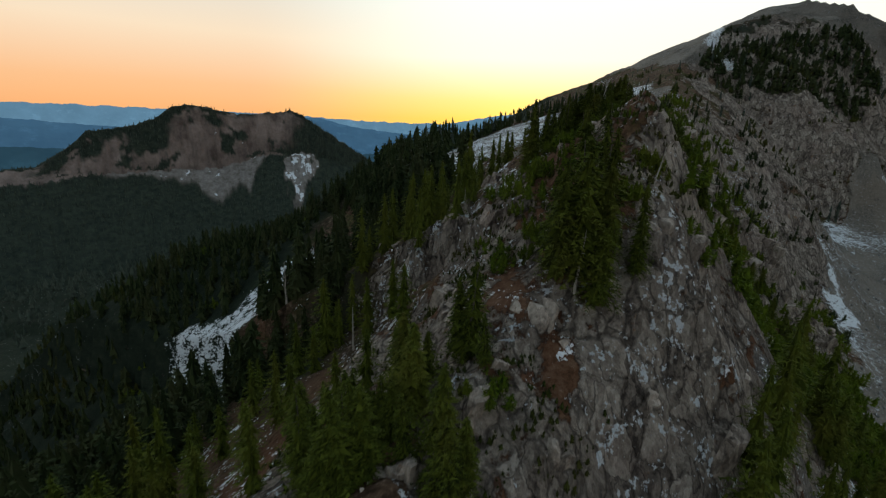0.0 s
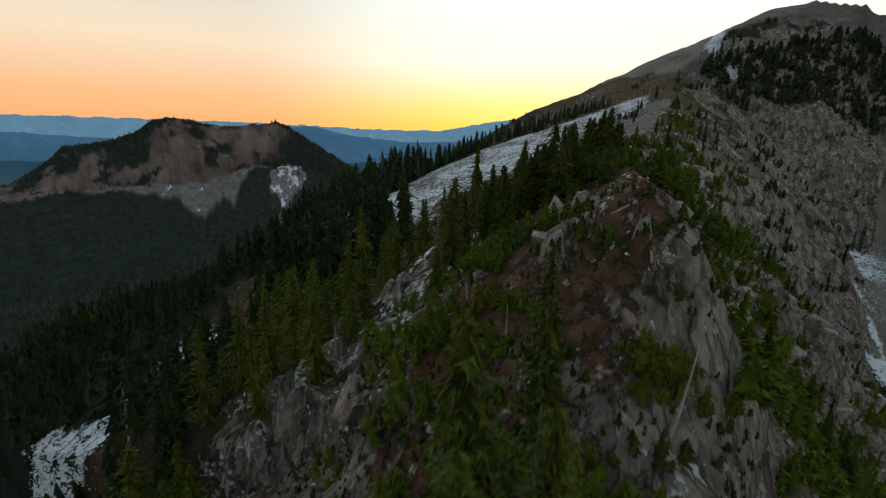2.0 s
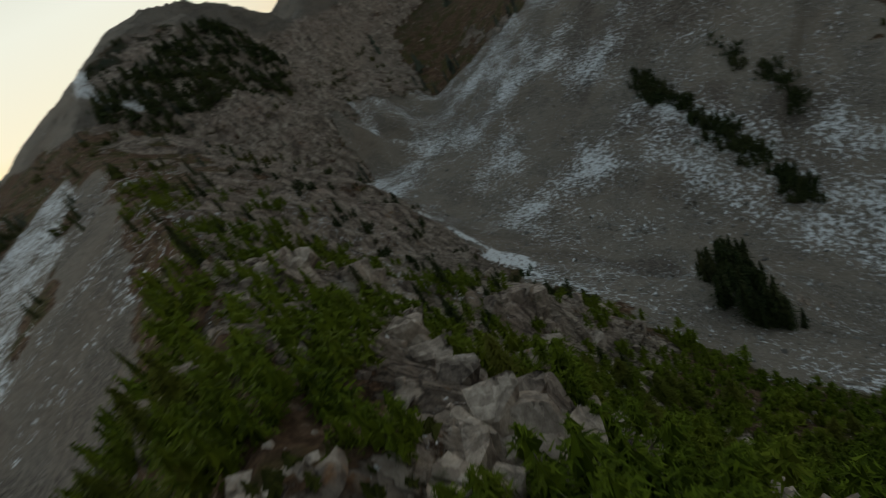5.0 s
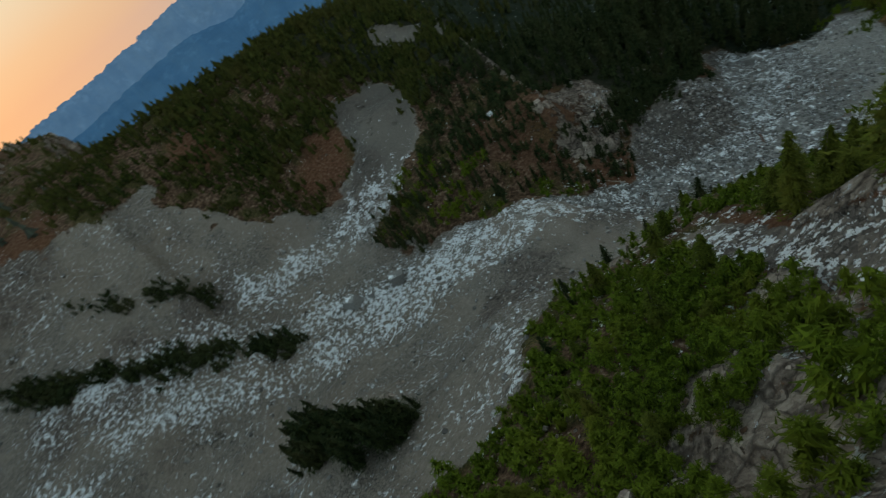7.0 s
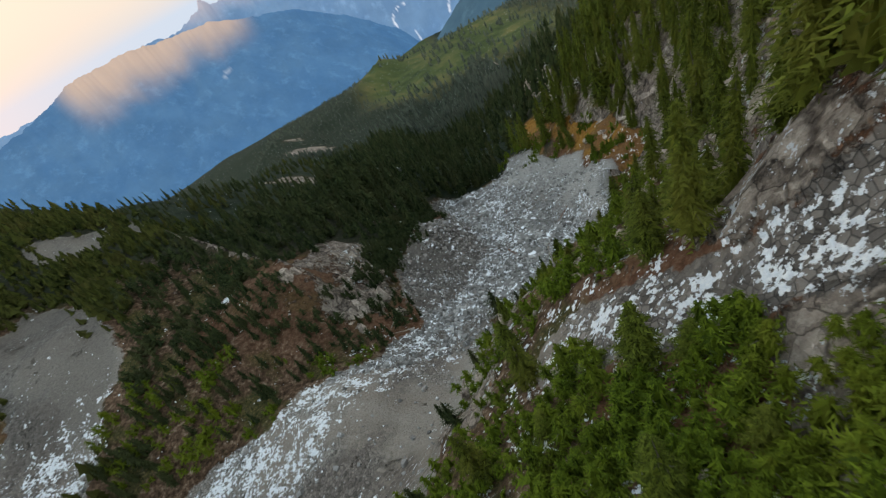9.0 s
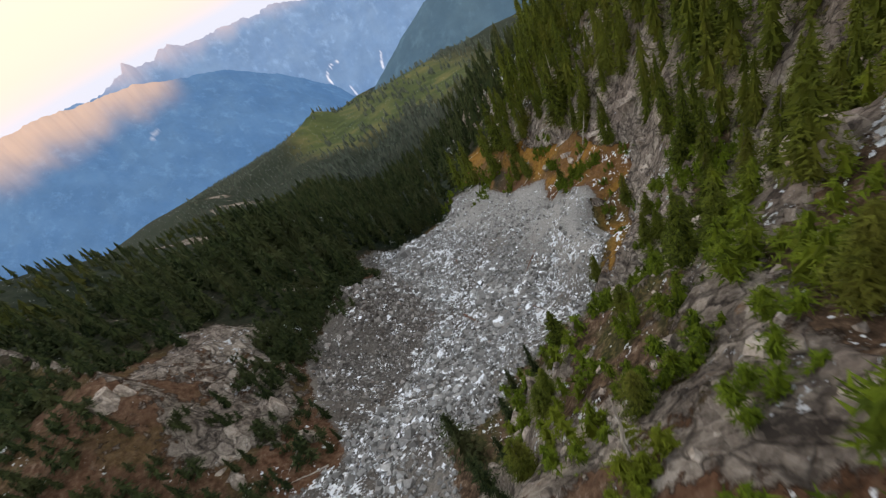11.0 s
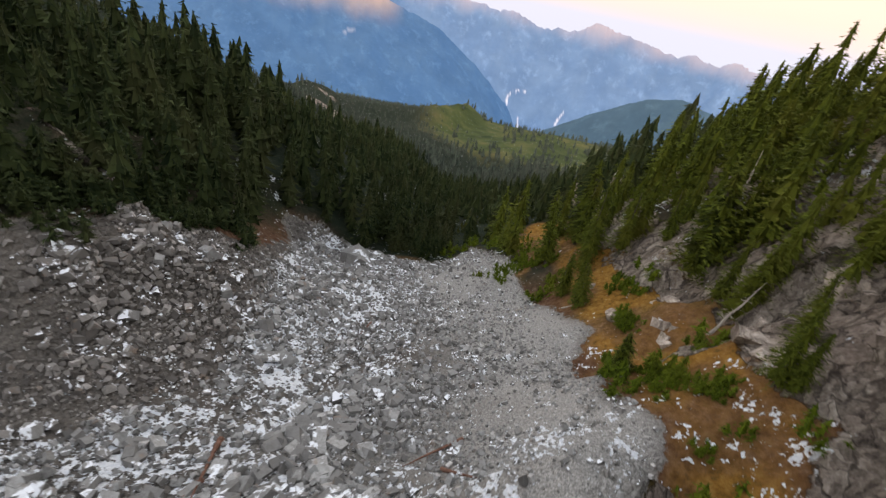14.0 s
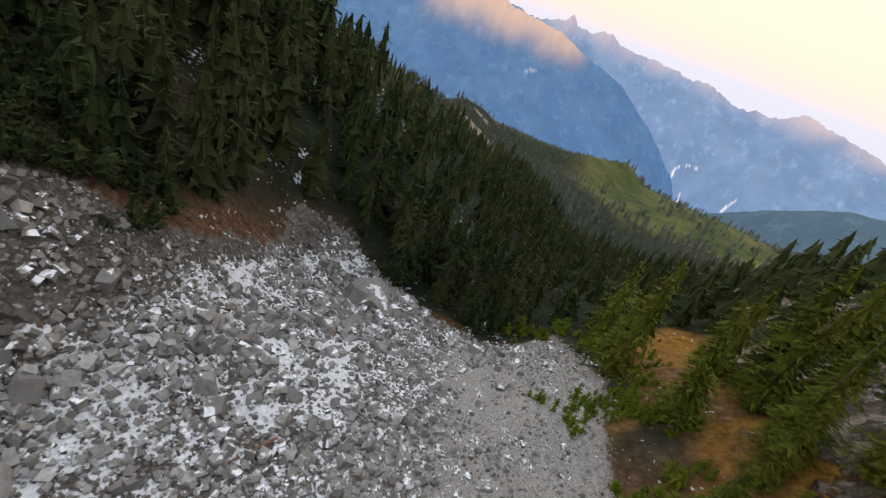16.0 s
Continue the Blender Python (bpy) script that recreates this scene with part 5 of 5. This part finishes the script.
def sites(x0, x1, y0, y1, step, seed, hole=None):
    x, y, rng = jittered(x0, x1, y0, y1, step, seed)
    if hole:
        out = ~((x > hole[0]) & (x < hole[1]) & (y > hole[2]) & (y < hole[3]))
        x, y = x[out], y[out]
    dens, tall, bush = density(x, y)
    keep = rng.uniform(size=x.size) < dens
    x, y, tall, bush = x[keep], y[keep], tall[keep], bush[keep]
    tall = tall * rng.uniform(0.55, 1.2, x.size)
    dwarf = rng.uniform(size=x.size) < bush
    tall = np.where(dwarf, rng.uniform(1.4, 3.3, x.size) * np.where((x > 94) & (y < 30), 1.45, 1.0), tall)
    return np.stack([x, y, tall, dwarf], -1)


near = sites(-70, 150, -85, 175, 3.2, 1)
ring = sites(-190, 300, -330, 330, 5.5, 2, (-70, 150, -85, 175))
ring = np.concatenate([ring, sites(-150, -30, 60, 190, 4.6, 18)])
thick = sites(140, 245, 235, 305, 2.1, 14)
thick = thick[np.hypot((thick[:, 0] - 190) * 0.6, thick[:, 1] - 274) + 26 * (fbm(thick[:, 0], thick[:, 1], 16, 171, 3) - 0.5) < 25]
brush = sites(146, 250, -70, 75, 2.6, 16)
brush = brush[(brush[:, 3] == 1) & (ground_at(g_scree, brush[:, 0], brush[:, 1]) < 0.4)]
brush[:, 2] *= 1.3
rim = sites(-40, 112, 120, 284, 2.6, 17)
rim_d = inside(APRON, rim[:, 0], rim[:, 1])
rim = rim[(rim_d < -0.8) & (rim_d > -15) & (height(rim[:, 0], rim[:, 1], True)[4] < -24)]
outer = np.concatenate([sites(-900, 420, -640, 900, 13.0, 3, (-190, 300, -330, 330)), sites(-260, 420, -1150, -640, 12.0, 15)])
# single trees and rows that stand out
picked = [(20, 50.5, 11.5, 0), (18.2, 50.8, 9.5, 0), (22, 51.5, 10, 0), (20.5, 53, 10.5, 0), (18.5, 53, 8, 0), (21, 49, 7, 0), (2, 45, 6.5, 0), (5, 42.5, 5.5, 0), (9, 39.5, 7, 0), (10.5, 38, 5, 0), (-4, 42, 7.5, 0), (-8, 58, 9, 0), (-5.5, 55, 8, 0), (-2, 47, 6, 0),
          (30, 87, 7.5, 0), (32, 90, 6.5, 0), (28, 89, 7, 0), (34, 92, 6, 0), (27, 85, 6.5, 0), (36, 95, 5.5, 0), (25, 88, 6, 0), (31, 84, 5.0, 0), (33, 86, 4.5, 0), (22, 90, 5, 0), (38, 97, 5, 0), (30, 93, 6, 0),
          (88, 205, 4, 0), (92, 212, 4.5, 0), (84, 196, 4, 0), (108, 236, 5, 0), (77, 181, 4, 0)]
rng = np.random.RandomState(9)
for _ in range(70):
    picked.append((rng.uniform(14, 33), rng.uniform(53, 76), rng.uniform(0.9, 2.3), 1))
for _ in range(46):
    a, b = rng.normal(0, 1, 2)
    picked.append((30 + 4.5 * a + 2.5 * b, 89 + 2.0 * a + 4.0 * b, rng.uniform(3.5, 6.0), 0))
for _ in range(26):
    a, b = rng.normal(0, 1, 2)
    picked.append((3 + 4.0 * a, 43 + 3.5 * b, rng.uniform(4, 8), 0))
for line, n, tall, wide in (([(154, 68), (166, 76), (178, 85), (192, 96), (206, 106)], 120, 3.4, 3.0), ([(180, 66), (190, 72), (208, 84)], 34, 2.9, 3.5), ([(104, 83), (110, 86), (118, 88), (127, 88)], 80, 7.5, 5.0), ([(22, 60), (23, 66), (19, 70)], 26, 2.2, 5.0), ([(50, 17), (42, 14), (35, 8), (29, 1)], 46, 2.2, 5.0), ([(98, 8), (104, -4), (100, -14)], 24, 2.0, 5.0),
                            ([(136, 36), (146, 37), (140, 28)], 34, 4.0, 3.5), ([(121, 5), (129, 13), (137, 21), (146, 34)], 44, 4.6, 5.0), ([(49, -61), (44, -64), (41, -67), (37, -65)], 30, 1.5, 3.0), ([(35, -28.5), (32, -26.3), (29, -24)], 22, 1.35, 2.0), ([(38, -7), (41, -3)], 6, 0.9, 2.0), ([(99, -10), (97, -20), (93, -29), (90, -38), (86, -47)], 110, 2.9, 4.5), ([(28.6, 59.2), (27.8, 58.2)], 9, 1.3, 1.8), ([(23, 63), (21.5, 65.4), (20, 62.5)], 9, 1.7, 2.5), ([(30, -46), (31, -52)], 6, 2.2, 2.0)):
    for _ in range(n):
        k = rng.randint(len(line) - 1)
        t = rng.uniform()
        px, py = line[k][0] * (1 - t) + line[k + 1][0] * t, line[k][1] * (1 - t) + line[k + 1][1] * t
        picked.append((px + rng.normal(0, wide / 2), py + rng.normal(0, wide / 2), tall * rng.uniform(0.6, 1.25), 1 if tall < 4 else 0))
extra = sites(28, 104, 58, 135, 2.1, 4)
extra = extra[extra[:, 3] == 1]
near = np.concatenate([np.array(picked, float), near, extra])
near = near[((np.hypot(near[:, 0] - 30, near[:, 1] - 61.5) > 4.5) | (near[:, 2] < 1.8)) & ((np.hypot(near[:, 0] - 25, near[:, 1] - 64.5) > 5) | (near[:, 2] < 1.6))]
for x, y, s, t in ROCKS:
    near = near[np.hypot(near[:, 0] - x, near[:, 1] - y) > np.where(near[:, 3] == 1, 0.8, 0.5) * s]


def clear_of_way(s):
    """Cut what would reach into the free air of the flight."""
    low, d, _, _ = spine(FREE, s[:, 0], s[:, 1])
    room = low - ground_z(s[:, 0], s[:, 1]) + np.maximum(0, d - 3.0) * 1.2
    s = s.copy()
    s[:, 2] = np.minimum(s[:, 2], room)
    return s[s[:, 2] > 0.8]


near, ring = clear_of_way(near), clear_of_way(ring)
rank = off_line([(8, 34), (30, 72), (40, 92), (62, 92), (68, 62), (58, 36), (44, 10), (34, -30), (36, -60)], near[:, 0], near[:, 1])
order = np.argsort(rank)
single = order[:760]
rng = np.random.RandomState(5)
count = {"fir": 0, "slim": 0, "bush": 0}
left_over = []
for x, y, tall, dwarf in near[single]:
    kind = "bush" if dwarf else ("fir" if rng.uniform() < 0.62 else "slim")
    if kind == "bush" and count["bush"] >= 300:
        left_over.append((x, y, tall, dwarf))
        continue
    limit = 300 if kind == "bush" else 170
    if count[kind] >= limit:
        kind = {"fir": "slim", "slim": "fir", "bush": "bush"}[kind]
    z = float(ground_z(x, y)[0])
    s = tall / (2.6 if kind == "bush" else 10)
    wide = s * rng.uniform(0.9, 1.35) * (1.0 if kind == "bush" else min(1.6, max(1.0, 1.5 - 0.06 * tall)))
    lean = Euler((rng.normal(0, 0.04), rng.normal(0, 0.04), 0))
    pose_m = Matrix.LocRotScale((x, y, z - 0.1), lean, None) @ Matrix.Rotation(rng.uniform(0, 6.28), 4, "Z") @ Matrix.Diagonal((wide, wide, s, 1))
    group = protos[kind]
    n = count[kind]
    if n < len(group):
        group[n].matrix_basis = pose_m
    else:
        src = group[n % len(group)]
        made = copy_thing(src, Matrix.Identity(4))
        made.matrix_basis = pose_m
    count[kind] += 1


def forest_stuff(name, label, s, shapes, unit, material, seed, broad=1.0, z=None):
    rng = np.random.RandomState(seed)
    z = ground_z(s[:, 0], s[:, 1]) - 0.15 if z is None else z
    a = rng.uniform(0, 6.28, len(s))
    size = s[:, 2] / unit
    wide = rng.uniform(0.8, 1.25, len(s)) * broad
    spin = np.zeros((len(s), 3, 3))
    spin[:, 0, 0], spin[:, 0, 1], spin[:, 1, 0], spin[:, 1, 1], spin[:, 2, 2] = np.cos(a) * wide, -np.sin(a) * wide, np.sin(a) * wide, np.cos(a) * wide, 1
    v, f = strewn(shapes, np.stack([s[:, 0], s[:, 1], z], -1), size, rng, spin)
    return tagged(new(name, mesh_from(name, v, f, material)), label, "forest", kind="stuff")


rest = np.concatenate([np.delete(near, single, 0), np.array(left_over).reshape(-1, 4)])
firs, dwarfs = rest[rest[:, 3] == 0], rest[rest[:, 3] == 1]
reach = off_line([(8, 34), (30, 72), (62, 92), (68, 62), (58, 36), (44, 10), (34, -30), (36, -60)], firs[:, 0], firs[:, 1]) < 44
# Firs on the brighter side take MAT_FIR, the others its shaded copy MAT_WOODS.
lit_firs = (firs[:, 0] < 54 + 10 * (fbm(firs[:, 0], firs[:, 1], 12, 160) - 0.5)) & ((firs[:, 1] < 22) | (height(firs[:, 0], firs[:, 1], True)[4] > -38))
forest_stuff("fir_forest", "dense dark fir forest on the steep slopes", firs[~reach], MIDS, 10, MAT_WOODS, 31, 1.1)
forest_stuff("fir_forest", "olive green fir forest close to the talus and the ridge", firs[reach & lit_firs], NEARS, 10, MAT_FIR, 37, 1.15)
forest_stuff("fir_forest", "fir forest in shade-darkened needles above the brown talus and on the shaded flank", firs[reach & ~lit_firs], NEARS, 10, MAT_WOODS, 40, 1.2)
away = (dwarfs[:, 0] > 100) & (dwarfs[:, 1] > 40)
fringe = (dwarfs[:, 0] > 76) & (dwarfs[:, 1] < 14)
forest_stuff("dwarf_fir_thicket", "low fringe of firs along the brown talus in shade-darkened needles", dwarfs[fringe], SHRUBS, 2.6, MAT_WOODS, 43, 1.15)
forest_stuff("dwarf_fir_thicket", "green thicket of dwarf firs on the rocky flank", dwarfs[~away & ~fringe], SHRUBS, 2.6, MAT_BRUSH, 32, 1.1)
# The strips in the bowl get the shade-dark needles as well.
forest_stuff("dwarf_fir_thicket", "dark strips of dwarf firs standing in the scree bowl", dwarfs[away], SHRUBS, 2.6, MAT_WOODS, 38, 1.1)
low = ring[ring[:, 3] == 1]
low[:, 2] *= 1.4
low = np.concatenate([low, brush])
forest_stuff("dwarf_fir_thicket", "patches of dwarf firs on the slopes round the bowl", low, DWARFS, 2.6, MAT_HEATH, 41, 1.3)
ring = ring[ring[:, 3] == 0]
close = np.abs(ring[:, 0] - 100) + np.abs(ring[:, 1] + 60) < 230
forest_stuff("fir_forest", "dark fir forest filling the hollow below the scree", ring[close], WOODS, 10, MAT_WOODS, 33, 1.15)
# Slope at x < 0: drawn with the shaded needle colour.
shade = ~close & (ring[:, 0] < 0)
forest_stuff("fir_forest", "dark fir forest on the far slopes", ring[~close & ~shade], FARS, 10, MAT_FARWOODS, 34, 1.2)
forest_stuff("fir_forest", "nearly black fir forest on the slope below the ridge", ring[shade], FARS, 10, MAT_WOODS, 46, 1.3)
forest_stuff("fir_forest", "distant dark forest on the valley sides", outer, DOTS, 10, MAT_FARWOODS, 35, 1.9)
forest_stuff("fir_forest", "row of dark firs along the edge of the snowy slope", rim, MIDS, 10, MAT_WOODS, 42, 1.25)
forest_stuff("fir_forest", "dark stand of firs below the rounded summit", thick, WOODS, 10, MAT_WOODS, 39, 2.4)
x, y, rng = jittered(-4, 44, 30, 100, 1.0, 44)
side = height(x, y, True)[4]
ok = (side > -17) & (side < 7) & (rng.uniform(size=x.size) < 0.16 + 0.6 * ((fbm(x, y, 5, 161, 3) > 0.5) | (np.hypot(x - 26, y - 63) < 6))) & (ground_at(g_snow, x, y) < 0.3)
mats = np.stack([x, y, rng.uniform(0.35, 0.95, x.size), np.ones(x.size)], -1)[ok]
forest_stuff("heath", "low brown and dark green heath over the ridge top", mats, DWARFS, 2.6, MAT_HEATH, 45, 1.7)
m = MESA_TREES
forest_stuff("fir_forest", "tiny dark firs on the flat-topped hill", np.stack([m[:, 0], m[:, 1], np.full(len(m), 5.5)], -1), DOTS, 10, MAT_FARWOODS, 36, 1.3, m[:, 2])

# ---------------------------------------------------------------- loose stone
def stones_on(xs, ys, size, sink=0.25):
    return np.stack([xs, ys, ground_z(xs, ys) + size * (0.42 - sink)], -1)


rng = np.random.RandomState(77)
x, y, _ = jittered(30, 108, -82, 24, 0.38, 78)
ok = (ground_at(g_scree, x, y) > 0.55) & (rng.uniform(size=x.size) < 0.35 + 0.65 * (fbm(x, y, 9, 140) > 0.45))
x, y = x[ok], y[ok]
size = 0.17 * rng.uniform(0.09, 1, x.size) ** -0.72 * np.interp(fbm(x, y, 12, 141), [0.35, 0.65], [0.7, 1.3]) * np.interp(x + 0.15 * y, [34, 44, 56], [0.36, 0.65, 1.1]) * (1 - 0.18 * brown_mound(x, y))
# the largest ones lie singly, the rest is joined
one = np.argsort(-size + 10 * ((x > 92) | (y > 4)))[:290]
stone_meshes = [(mesh_from("stone", v, f, MAT_STONE), mesh_from("stone", v, f, MAT_BROWN)) for v, f in (slab_stone(np.random.RandomState(860 + k), 3) for k in range(8))]
for px, py, s in zip(x[one], y[one], size[one]):
    tint = int(brown_mound(px, py) > 0.5)
    ob = new("stone", stone_meshes[rng.randint(8)][tint])
    ob.matrix_basis = Matrix.LocRotScale((px, py, float(ground_z(px, py)[0]) + 0.12 * s), Euler((rng.normal(0, 0.3), rng.normal(0, 0.3), rng.uniform(0, 6.28))), (s * rng.uniform(0.55, 0.8), s * rng.uniform(0.4, 0.6), s * rng.uniform(0.22, 0.42)))
    tagged(ob, "angular brown stone in the coarse talus" if tint else "angular grey stone lying on the snowy talus", "stone", "loose stones on the talus")
x, y, size = np.delete(x, one), np.delete(y, one), np.delete(size, one)
brown = brown_mound(x, y) > rng.uniform(0.3, 0.7, x.size)
for pick, stuff, look_of in ((~brown, MAT_STONE, "grey broken talus stones filling the gully floor"), (brown, MAT_BROWN, "brown coarse talus stones heaped beside the forest edge")):
    v, f = strewn(STONES, stones_on(x[pick], y[pick], size[pick]), size[pick], rng)
    tagged(new("talus", mesh_from("talus", v, f, stuff)), look_of, "stones", kind="stuff")
x, y, _ = jittered(80, 260, 20, 215, 2.4, 79)
ok = (ground_at(g_scree, x, y) > 0.6) & (rng.uniform(size=x.size) < 0.6)
x, y = x[ok], y[ok]
size = 0.22 * rng.uniform(0.12, 1, x.size) ** -0.7
v, f = strewn(STONES, stones_on(x, y, size), size, rng)
tagged(new("talus", mesh_from("talus_upper", v, f, MAT_STONE)), "grey talus stones spread over the bowl", "stones", kind="stuff")

x, y, _ = jittered(0, 100, 28, 128, 1.25, 81)
side = height(x, y, True)[4]
ok = (ground_at(g_scree, x, y) < 0.4) & (side > -26) & (side < 46) & (rng.uniform(size=x.size) < 0.25 + 0.5 * (fbm(x, y, 8, 150) > 0.5))
x, y = x[ok], y[ok]
size = 0.12 * rng.uniform(0.08, 1, x.size) ** -0.7
v, f = strewn(STONES, stones_on(x, y, size), size, rng)
tagged(new("ridge_stones", mesh_from("ridge_stones", v, f, MAT_CLIFF)), "small broken stones strewn over the heath of the ridge", "stones", kind="stuff")

BOULDER = "large angular grey boulder lying on the talus"
boulders = [mesh_from("boulder", (lambda q: q * [0.8, 0.62, 0.42 + 0.05 * k])(slab_stone(np.random.RandomState(900 + k), 3)[0]), slab_stone(np.random.RandomState(900 + k), 3)[1], MAT_STONE) for k in range(6)]
spots = [(80.7, -35.8, 1.3), (71.3, -66.8, 2.9), (66.5, -41, 1.0), (72.5, -33.3, 1.0), (82, -30, 0.8), (77, -40, 0.9), (72.2, -64.8, 1.9), (69, -60, 1.2), (75, -58, 0.9), (77.3, -33.8, 1.0), (68.5, -30, 1.3), (66.2, -53, 0.9), (68.7, -41.8, 1.1), (63, -44, 0.7), (58, -36, 0.8), (61, -26, 0.9), (140.5, 46.3, 2.4), (146, 52, 1.6), (149, 56, 3.0),
         (81, -24, 0.8), (85, -35, 0.8), (73, -46, 0.9), (64, -58, 0.8), (55, -48, 0.6), (79, -12, 0.9), (86, 2, 1.0), (90, 14, 0.9), (72, 2, 0.8), (66, -10, 0.9), (60, -14, 0.7), (76, -50, 0.8), (52, -62, 0.7), (57, -68, 0.8)]
rng = np.random.RandomState(6)
for x, y, s in spots:
    ob = new("boulder", boulders[rng.randint(6)])
    ob.matrix_basis = Matrix.LocRotScale((x, y, float(ground_z(x, y)[0]) + 0.28 * s), Euler((rng.normal(0, 0.3), rng.normal(0, 0.3), rng.uniform(0, 6.28))), (s, s, s))
    tagged(ob, BOULDER, "boulder", "boulders on the talus")

ob = new("flat_stone", stone_meshes[3][0])
ob.matrix_basis = Matrix.LocRotScale((70.1, -29.5, float(ground_z(70.1, -29.5)[0]) + 0.3), Euler((0.25, -0.2, 0.6)), (1.7, 1.0, 0.2))
tagged(ob, "large flat grey slab lying tilted on the talus", "stone")

# ---------------------------------------------------------------- rock outcrops
CRAG = "jointed grey-brown rock outcrop with rusty stains on the ridge"
crags = [crag(700 + k, 5 + k % 3) for k in range(10)]


def outcrop(x, y, size, tall=1.0, sink=0.45, turn=None, lean=0.0):
    ob = new("rock_outcrop")
    for slab in crags[rng.randint(10)]:
        part("slab", slab, ob)
    z = float(ground_z(x, y)[0])
    ob.matrix_basis = Matrix.LocRotScale((x, y, z - sink * size * 0.5), Euler((rng.normal(0, 0.12) + lean, rng.normal(0, 0.12), rng.normal(0, 0.6) if turn is None else turn)), (size, size, size * tall))
    return tagged(ob, CRAG, "rock outcrop", "outcrops on the ridge")


for x, y, s, t in ROCKS:
    outcrop(x, y, s * (0.68 if 64 < y < 82 else 1.15 if 95 < y < 120 and 48 < x < 70 else 1.0), t, 0.75 if y < 20 else 0.5)
x, y, _ = jittered(5, 130, 20, 135, 4.2, 80)
ok = (ground_at(g_rock, x, y) > 0.6) & (rng.uniform(size=x.size) < np.where(np.hypot(x - 26, y - 62) < 14, 0.2, np.where((x > 52) & (y > 60) & (y < 98), 0.10, 0.38)))
for px, py in zip(x[ok], y[ok]):
    outcrop(px, py, rng.uniform(1.2, 2.4), rng.uniform(0.8, 1.3), 0.8)

# ---------------------------------------------------------------- dead trees and fallen logs
SNAG = "bleached grey dead fir with bare broken limbs"
snags = [mesh_from("snag_trunk", *stem(800 + k, 6.0, 0.15, 22, 0.05, 1.0), MAT_SNAG) for k in range(4)]
rng = np.random.RandomState(12)
for x, y, s in [(1, 45.5, 0.8), (3.2, 44.2, 0.75), (4.4, 43.6, 0.7), (19.6, 49.6, 0.9), (24, 60, 0.6), (28.3, 60.9, 0.36), (27.6, 61.4, 0.28), (21, 64.2, 0.4), (25.4, 63.4, 0.3), (22.6, 61.5, 0.34), (33, 90, 1.1), (-2, 70, 1.0), (-18, 92, 1.3), (28, 57, 0.6), (12, 74, 0.7), (66, 42, 0.8), (26, -34, 1.2), (20, -52, 1.4), (14, -30, 1.1)]:
    ob = tagged(new("dead_tree"), SNAG, "dead tree", "dead trees")
    part("trunk", snags[rng.randint(4)], ob)
    ob.matrix_basis = Matrix.LocRotScale((x, y, float(ground_z(x, y)[0])), Euler((rng.normal(0, 0.12), rng.normal(0, 0.12), rng.uniform(0, 6.28))), (s, s, s))
rotten = [mesh_from("log_trunk", *stem(820 + k, 6.0, 0.17, 8, 0.04, 0.8), MAT_LOG) for k in range(4)]
LOG = "weathered fallen trunk lying across the stones"
for x, y, turn, s in [(48.5, -21.5, 35, 1.0), (57, -6, 100, 0.8), (24, 84, 40, 0.9), (93, 10, 20, 0.9), (96, 6, 75, 0.8), (28, 62.5, 150, 0.4), (20.5, 64.6, 20, 0.5), (24, 61.5, 100, 0.35), (26.6, 64.4, 210, 0.35), (23, 58.5, 60, 0.4), (62, -42, 80, 0.8), (40, -52, 30, 0.9), (74, -70, 150, 0.8), (37, -47, 160, 0.6), (49.3, -18.4, 153, 0.95), (67.4, -16, 107, 1.25), (66.4, -12, 75, 0.8)]:
    ob = tagged(new("fallen_log"), LOG, "log", "fallen logs")
    part("trunk", (rotten if x > 45 and y < 0 else snags)[rng.randint(4)], ob)
    a = radians(turn)
    rise = float(ground_z(x + 5 * s * math.cos(a), y + 5 * s * math.sin(a))[0] - ground_z(x, y)[0])
    way = Vector((5 * s * math.cos(a), 5 * s * math.sin(a), rise)).to_track_quat("Z", "Y")
    ob.matrix_basis = Matrix.LocRotScale((x, y, float(ground_z(x, y)[0]) + 0.14), way, (s, s, s))
